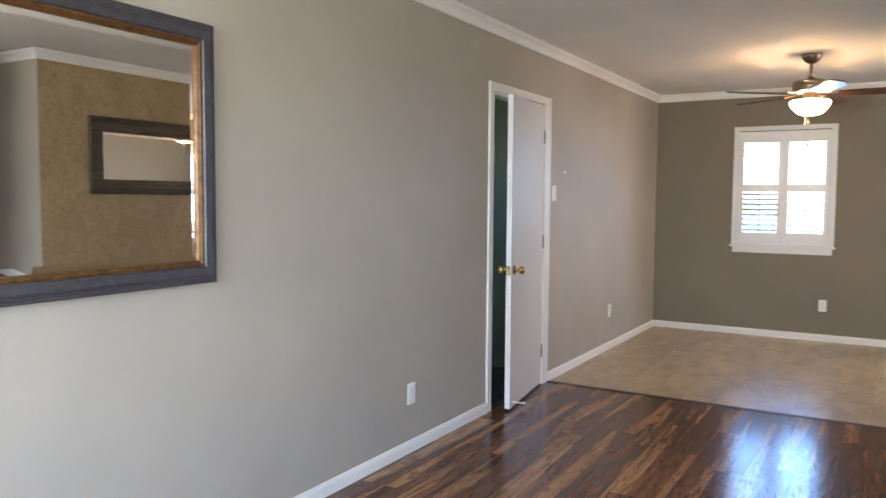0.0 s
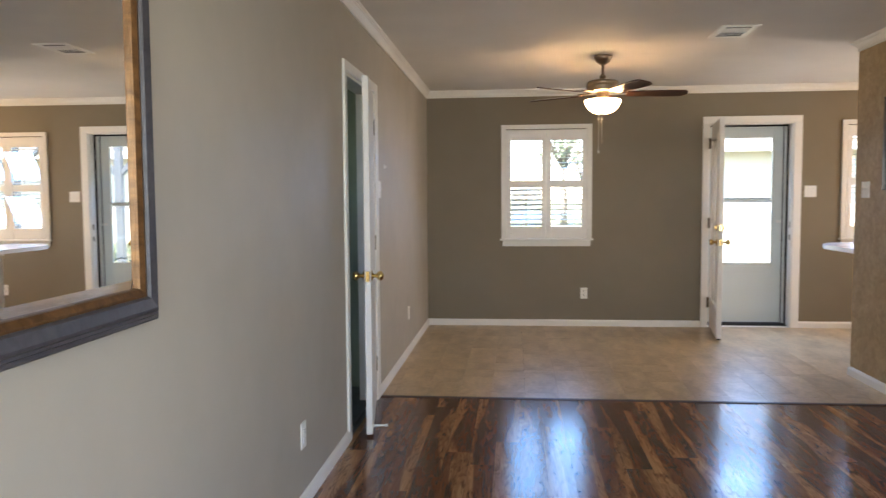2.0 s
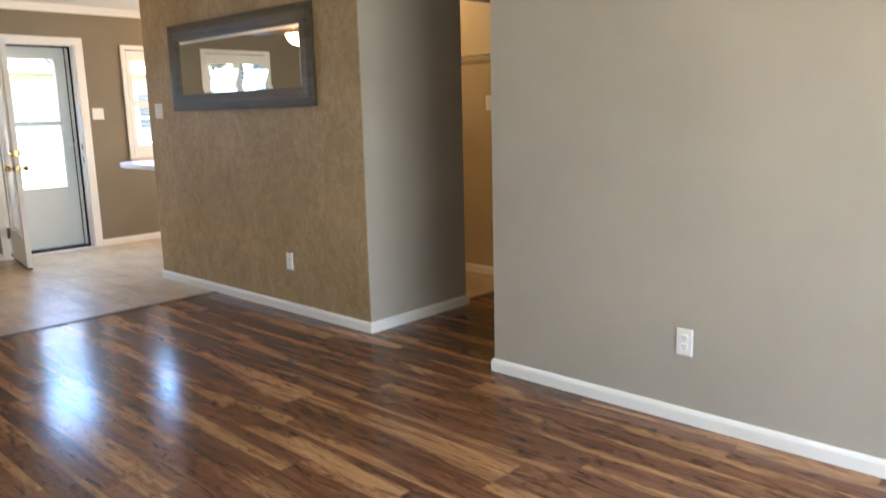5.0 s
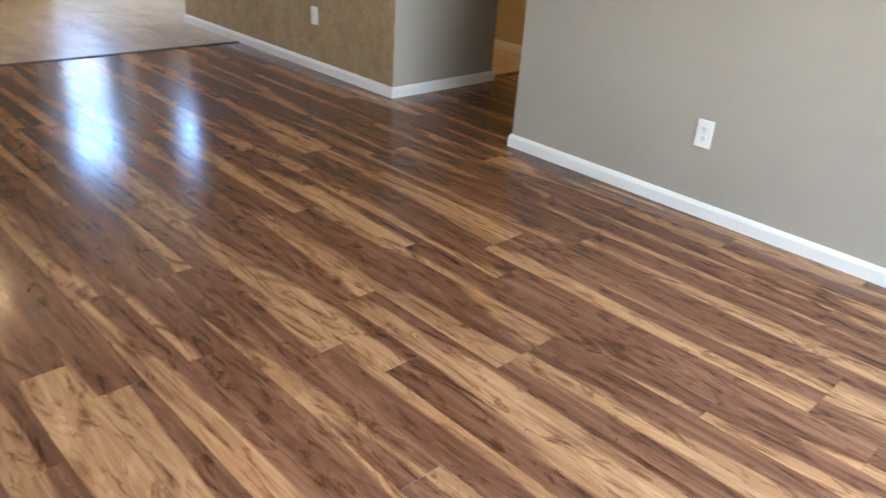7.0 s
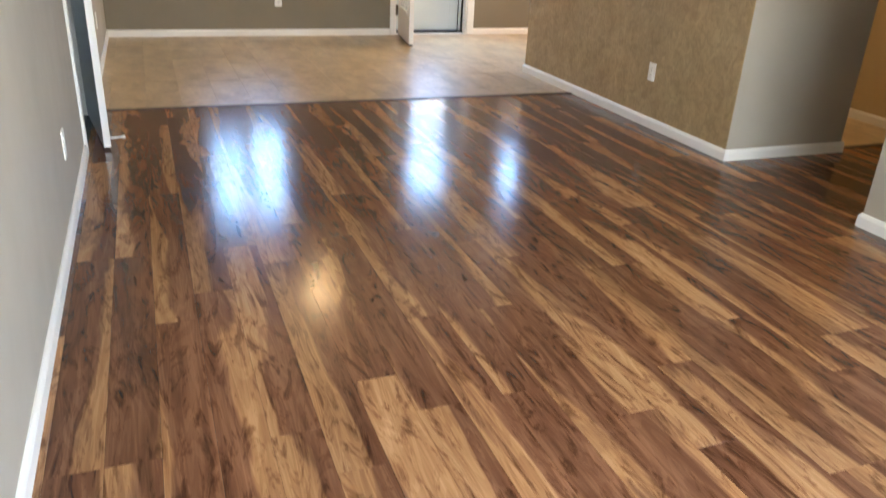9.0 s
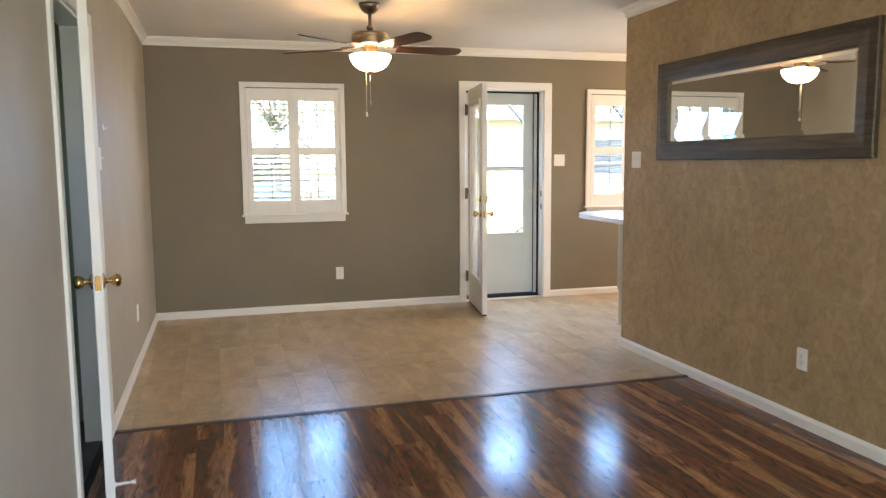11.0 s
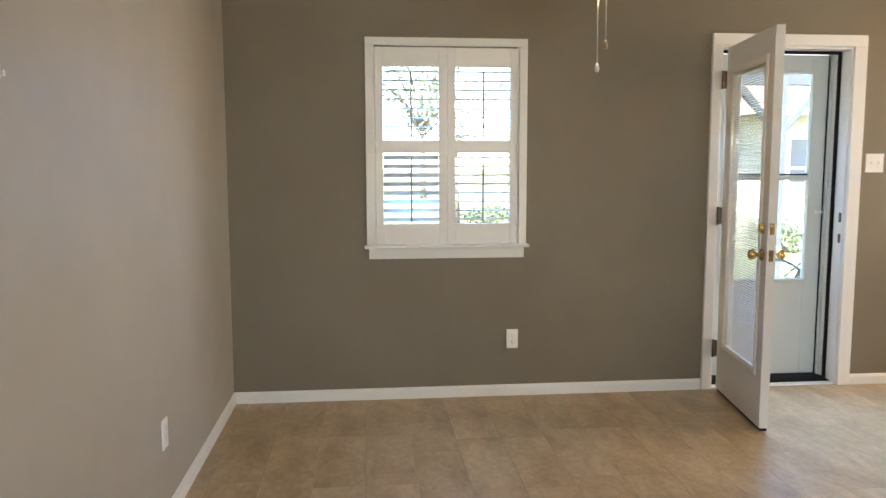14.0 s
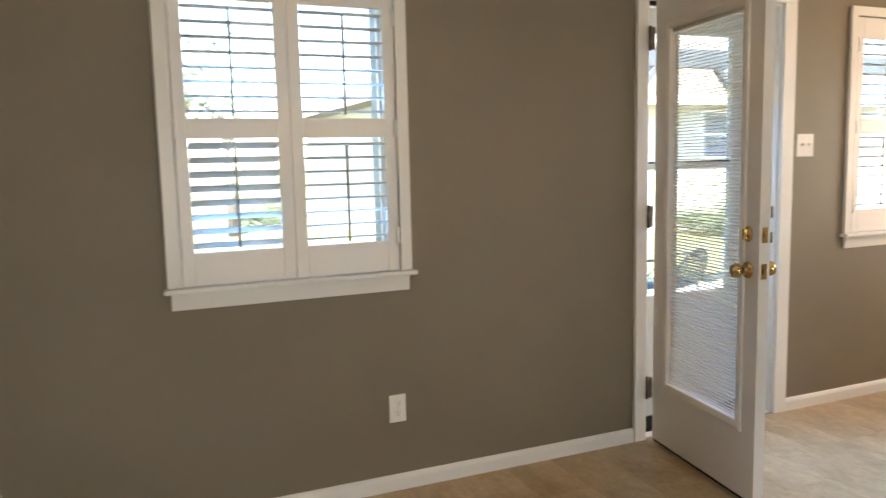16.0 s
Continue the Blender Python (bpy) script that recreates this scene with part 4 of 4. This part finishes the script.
# ---- kitchen and utility room ----
bar = thing("breakfast_bar", pose(1.655, 6.262, 0), "white laminate breakfast bar with rounded end on a steel leg", "bar counter")
bm = bmesh.new()
pts = [(0, 0), (0, 0.98)] + [(0.39 - 0.39 * math.cos(a), 1.05 + 0.45 * math.sin(a)) for a in (math.pi * k / 22 for k in range(23))] + [(0.78, 0.98), (0.78, 0)]
hi = [bm.verts.new((x, y, 0.905)) for x, y in pts]
lo = [bm.verts.new((x, y, 0.868)) for x, y in pts]
bm.faces.new(hi)
bm.faces.new(lo[::-1])
for k in range(len(pts)):
    bm.faces.new((hi[k], lo[k], lo[(k + 1) % len(pts)], hi[(k + 1) % len(pts)]))
bmesh.ops.bevel(bm, geom=[e for e in bm.edges if len(e.link_faces) == 2 and abs(e.verts[0].co.z - e.verts[1].co.z) < 1e-5], offset=0.004, segments=2, affect="EDGES")
part("top", bm, LAMINATE_TOP, bar)
bm = bmesh.new()
lathe(bm, [(0, 0), (0.040, 0), (0.040, 0.006), (0.022, 0.014), (0.0195, 0.03), (0.0195, 0.30), (0.028, 0.30), (0.030, 0.315), (0.030, 0.835), (0.042, 0.842), (0.042, 0.868), (0, 0.868)], 28, pose(0.150, 0.672, 0))
part("leg", bm, STEEL, bar, "telescopic satin steel leg")


def dome(name, at, label):
    d = thing(name, Matrix.Translation(at), label, "ceiling light")
    bm = bmesh.new()
    lathe(bm, [(0, 0.001), (0.15, 0.001), (0.15, -0.02), (0.14, -0.024), (0, -0.024)], 36)
    part("base", bm, TRIM, d)
    bm = bmesh.new()
    lathe(bm, [(0.135, -0.0245), (0.128, -0.05), (0.10, -0.075), (0.055, -0.09), (0, -0.094)], 36)
    part("diffuser", bm, BOWL, d, "lit frosted glass")


dome("ceiling_light", (3.3, 7.2, TOP), "lit white dome ceiling light in the kitchen")
dome("ceiling_light", (2.45, 4.7, TOP), "lit white dome ceiling light in the utility room")

rail = thing("hanging_rail", pose(3.15, 3.95, 1.738), "white wire hanging rail on the tan wall", "rail")
bm = bmesh.new()
rod(bm, (-0.055, 0.0, 0), (-0.055, 1.5, 0), 0.008, 12)
part("rail_bar", bm, STEEL, rail)
for y in (0.12, 0.42, 1.3):
    bm = bmesh.new()
    soft_box(bm, -0.06, -0.05, y - 0.006, y + 0.006, -0.012, 0.010, 0.002, 1)
    soft_box(bm, -0.054, 0.0, y - 0.006, y + 0.006, 0.006, 0.012, 0.002, 1)
    soft_box(bm, -0.004, 0.001, y - 0.012, y + 0.012, -0.07, 0.03, 0.0015, 1)
    rod(bm, (-0.05, y, -0.008), (-0.002, y, -0.06), 0.004, 8)
    part("bracket", bm, STEEL, rail)

shelf = thing("closet_shelf", pose(-2.6, 4.15, 1.90), "pale closet shelf on a cleat", "shelf")
bm = bmesh.new()
soft_box(bm, 0.001, 0.30, 0.001, 0.30, 0, 0.018, 0.002, 1)
part("board", bm, CLOSET, shelf)
bm = bmesh.new()
soft_box(bm, 0.001, 0.30, 0.001, 0.02, -0.06, -0.0005, 0.002, 1)
part("cleat", bm, CLOSET, shelf)
bm = bmesh.new()
sweep(bm, [(-3.4, 5.65), (-3.4, 4.15)][::-1], BASE)
structure("baseboard", bm, CLOSET, "grey-green painted closet baseboard", "baseboard")

# ---- outdoors ----
bm = bmesh.new()
n = 40
grid = [[bm.verts.new((x * 20.0, y * 20.0, -0.16)) for x in range(-n, n + 1)] for y in range(-n, n + 1)]
for a, b in zip(grid, grid[1:]):
    for k in range(2 * n):
        bm.faces.new((a[k], a[k + 1], b[k + 1], b[k]))
structure("ground", bm, TURF, "sunlit mown lawn", "lawn")
bm = bmesh.new()
soft_box(bm, -1.5, 5.6, NORTH + OUT, 11.9, -0.2, -0.05, 0.01, 1)
structure("pavement", bm, CONCRETE, "pale concrete patio slab", "patio")

arbor = thing("garden_arbor", pose(0, 0, -0.05), "blue-grey timber arbor with braced posts", "arbor")
for x in (3.02, 4.68, 7.4):
    bm = bmesh.new()
    soft_box(bm, x - 0.055, x + 0.055, 11.4, 11.51, 0, 2.44, 0.006, 1)
    soft_box(bm, x - 0.075, x + 0.075, 11.38, 11.53, 0, 0.12, 0.006, 1)
    part("post", bm, POST, arbor)
    for s in (-1, 1):
        bm = bmesh.new()
        soft_box(bm, -0.035, 0.035, -0.035, 0.035, 0, 0.62, 0.005, 1, pose(x + s * 0.05, 11.455, 1.80, 0, s * 42, 0))
        part("brace", bm, POST, arbor)
bm = bmesh.new()
soft_box(bm, 2.6, 7.8, 11.42, 11.49, 2.2405, 2.42, 0.006, 1)
part("beam", bm, POST, arbor)


def chair(m):
    c = thing("patio_chair", m, "green-grey wrought iron patio chair with mesh back", "chair", "patio chairs")
    for x in (-0.25, 0.25):
        for y in (-0.22, 0.22):
            bm = bmesh.new()
            rod(bm, (x, y, 0), (x * 0.92, y * 0.92, 0.42), 0.011, 8)
            part("leg", bm, IRON, c)
        bm = bmesh.new()
        last = None
        for k in range(9):
            u = k / 8
            p = (x * (1 + 0.1 * math.sin(u * 3)), 0.24 - 0.5 * u, 0.42 + 0.22 * math.sin(u * math.pi * 0.75))
            if last:
                rod(bm, last, p, 0.010, 8)
            last = p
        part("arm", bm, IRON, c)
    bm = bmesh.new()
    for k in range(16):
        rod(bm, (-0.24 + 0.032 * k, -0.22, 0.425), (-0.24 + 0.032 * k, 0.22, 0.425), 0.004, 5)
        rod(bm, (-0.24, -0.22 + 0.0293 * k, 0.425), (0.24, -0.22 + 0.0293 * k, 0.425), 0.004, 5)
    part("seat", bm, IRON, c)
    bm = bmesh.new()
    rim = [(0.27 * math.cos(a), -0.22 - 0.10 * math.sin(a), 0.44 + 0.27 * math.sin(a) ** 0.8) for a in (math.pi * k / 18 for k in range(19))]
    for p, q in zip(rim, rim[1:]):
        rod(bm, p, q, 0.011, 8)
    part("back_frame", bm, IRON, c)
    bm = bmesh.new()
    for k in range(1, 18):
        x, y, z = rim[k]
        rod(bm, (x, -0.22, 0.44), (x, y, z), 0.0035, 5)
    for k in range(1, 12):
        h = k / 12
        a = math.asin(min(1, h ** 1.25))
        x = 0.27 * math.cos(a)
        rod(bm, (-x, -0.22 - 0.10 * h, 0.44 + 0.27 * h), (x, -0.22 - 0.10 * h, 0.44 + 0.27 * h), 0.0035, 5)
    part("back_mesh", bm, IRON, c)
    return c


first = chair(pose(2.42, 10.1, -0.05, 0, 0, 24))
copy_thing(first, pose(3.9, 9.9, -0.05, 0, 0, 150))


def house(m, wide, label):
    h = thing("neighbour_house", m, label, "house")
    holes = [(3.2, 4.6, 0.9, 2.1), (6.1, 7.1, 1.4, 2.4), (12.2, 13.8, 0.8, 2.1)]
    bm = bmesh.new()
    wall_x(bm, 0, wide, 0, 0.25, 2.6, holes)
    box(bm, 0, 0.25, 0.25, 8, 0, 2.6)
    box(bm, wide - 0.25, wide, 0.25, 8, 0, 2.6)
    part("wall", bm, SIDING, h, "cream painted brick wall")
    bm = bmesh.new()
    a = [(-0.5, -0.6, 2.6), (wide + 0.5, -0.6, 2.6), (wide + 0.5, 8.6, 2.6), (-0.5, 8.6, 2.6), (3.0, 4.0, 4.6), (wide - 3.0, 4.0, 4.6)]
    v = [bm.verts.new(p) for p in a]
    for q in ((0, 1, 5, 4), (1, 2, 5), (2, 3, 4, 5), (3, 0, 4), (0, 3, 2, 1)):
        bm.faces.new([v[k] for k in q])
    part("roof", bm, SHINGLE, h, "grey-brown shingle hip roof")
    bm = bmesh.new()
    box(bm, -0.52, wide + 0.52, -0.63, -0.605, 2.45, 2.62)
    part("fascia", bm, TRIM, h)
    for x0, x1, z0, z1 in holes:
        bm = bmesh.new()
        rect_frame(bm, x1 - x0, z1 - z0, [(0, 0.03), (0.07, 0.03), (0.07, -0.1), (0, -0.1)])
        win = part("window", bm, TRIM, h, "", pose(x0, 0, z0))
        bm = bmesh.new()
        box(bm, 0.07, x1 - x0 - 0.07, 0.06, 0.07, 0.07, z1 - z0 - 0.07)
        part("pane", bm, FARGLASS, win)
        bm = bmesh.new()
        box(bm, 0.07, x1 - x0 - 0.07, 0.03, 0.059, (z1 - z0) / 2 - 0.03, (z1 - z0) / 2 + 0.03)
        part("sash_rail", bm, TRIM, win)
    return h


house(pose(3.4, 17.5, -0.16), 16.0, "cream single-storey neighbouring house with hip roof")


def leaves(bm, rng, centre, spread_r, count, size):
    for _ in range(count):
        p = Vector([rng.gauss(0, 0.5) for _ in range(3)])
        p = Vector(centre) + Vector((p.x * spread_r[0], p.y * spread_r[1], p.z * spread_r[2]))
        r = Euler([rng.uniform(0, 6.3) for _ in range(3)]).to_matrix()
        s = size * rng.uniform(0.6, 1.3)
        vs = [bm.verts.new(p + r @ Vector(q)) for q in ((-s, 0, 0), (0, -s * 0.42, s * 0.1), (s, 0, 0), (0, s * 0.42, s * 0.1))]
        bm.faces.new(vs)


def tree(m, seed, high, clumps, label, size=0.10, dense=60):
    rng = random.Random(seed)
    t = thing("tree", m, label, "tree", "garden trees")
    bm, crown = bmesh.new(), bmesh.new()
    fork = Vector((rng.uniform(-0.1, 0.1), rng.uniform(-0.1, 0.1), high * 0.38))
    rod(bm, (0, 0, -0.1), fork, 0.15 * high / 6, 12, 0.10 * high / 6)
    for k in range(clumps):
        a = 2 * math.pi * k / clumps + rng.uniform(-0.4, 0.4)
        r = high * rng.uniform(0.08, 0.34)
        end = Vector((r * math.cos(a), r * math.sin(a), high * rng.uniform(0.45, 0.98)))
        knee = fork.lerp(end, 0.5) + Vector((0, 0, 0.06 * high))
        rod(bm, fork, knee, 0.06 * high / 6, 8, 0.04 * high / 6)
        rod(bm, knee, end, 0.04 * high / 6, 8, 0.012)
        leaves(crown, rng, end, (high * 0.13, high * 0.13, high * 0.09), dense, size)
        leaves(crown, rng, knee.lerp(end, 0.5), (high * 0.10, high * 0.10, high * 0.07), dense // 3, size)
    part("trunk", bm, BARK, t, "rough brown trunk and limbs")
    part("crown", crown, LEAF, t, "airy green crown")
    return t


tree(pose(0.9, 22.0, -0.16), 11, 4.7, 5, "sparse young garden tree on the lawn", 0.09, 45)
tree(pose(-8.6, 22.0, -0.16), 12, 7.5, 15, "leafy green garden tree on the lawn", 0.13)
tree(pose(1.6, 42.0, -0.16), 13, 8.0, 15, "tall leafy tree behind the lawn", 0.14)
tree(pose(12.5, 28.0, -0.16), 14, 9.0, 15, "tall leafy tree behind the house", 0.16)
tree(pose(-12.0, 26.0, -0.16), 15, 9.0, 15, "tall leafy tree behind the lawn", 0.16)


def shrub(m, seed, label):
    rng = random.Random(seed)
    s = thing("shrub", m, label, "shrub", "garden shrubs")
    bm, tw = bmesh.new(), bmesh.new()
    for k in range(9):
        p = (rng.uniform(-0.55, 0.55), rng.uniform(-0.4, 0.4), rng.uniform(0.15, 0.5))
        rod(tw, (p[0] * 0.2, p[1] * 0.2, -0.05), p, 0.014, 6, 0.006)
        leaves(bm, rng, p, (0.36, 0.32, 0.2), 120, 0.055)
    part("twigs", tw, BARK, s)
    part("leaves", bm, SHRUB, s)


for k, (x, y) in enumerate(((-1.6, 24.5), (1.9, 23.4), (6.1, 16.8), (8.8, 16.8), (-4.5, 19.4))):
    shrub(pose(x, y, -0.16, 0, 0, 40 * k), 40 + k, "loose green shrub on the lawn")

# ---- floor pieces ----
PIECES = {}


def slab(w, length, mat, thick, name):
    """One board or tile with eased top edges; alike pieces share it."""
    key = (name, round(w, 3), round(length, 3))
    if key not in PIECES:
        bm = bmesh.new()
        g, e = (0.0003, 0.0004) if name == "plank" else (0.0004, 0.0005)
        lo = [bm.verts.new((x, y, -thick)) for x, y in ((g, g), (w - g, g), (w - g, length - g), (g, length - g))]
        mid = [bm.verts.new((v.co.x, v.co.y, -e)) for v in lo]
        hi = [bm.verts.new((x, y, 0)) for x, y in ((g + e, g + e), (w - g - e, g + e), (w - g - e, length - g - e), (g + e, length - g - e))]
        for a, b in ((lo, mid), (mid, hi)):
            for k in range(4):
                bm.faces.new((a[k], a[(k + 1) % 4], b[(k + 1) % 4], b[k]))
        bm.faces.new(hi)
        PIECES[key] = mesh_of(name, bm, mat)
    return PIECES[key]


def lay(name, mat, x0, x1, y0, y1, w, length, origin, seed, thick=0.0085):
    rng = random.Random(seed)
    k = math.floor((x0 - origin) / w)
    while origin + k * w < x1 - 0.01:
        a, b = max(x0, origin + k * w), min(x1, origin + (k + 1) * w)
        y = y0
        step = length * rng.choice((0.25, 0.4, 0.55, 0.7, 0.85, 1.0))
        while y < y1 - 0.02:
            stop = min(y1, y + step)
            if y1 - stop < 0.06:
                stop = y1
            if b - a > 0.004:
                share(name, slab(b - a, stop - y, mat, thick, name), floor, pose(a, y, 0))
            y, step = stop, length
        k += 1


lay("plank", LAMINATE, WEST, EAST, SOUTH, 5.388, 0.13, 1.22, -1.043, 3)
lay("plank", LAMINATE, EAST, ACCENT, 2.622, 5.388, 0.13, 1.22, -1.043, 4)
lay("plank", LAMINATE, ACCENT, 4.2, 2.622, 3.685, 0.13, 1.22, -1.043, 5)
lay("tile", TILE, WEST, ACCENT, 5.42, 6.255, 0.226, 0.61, -1.225, 7)
lay("tile", TILE, WEST, 4.5, 6.255, NORTH, 0.226, 0.61, -1.225, 8)
lay("tile", TILE, 1.535, 3.15, 3.715, 6.145, 0.226, 0.61, -1.225, 9)
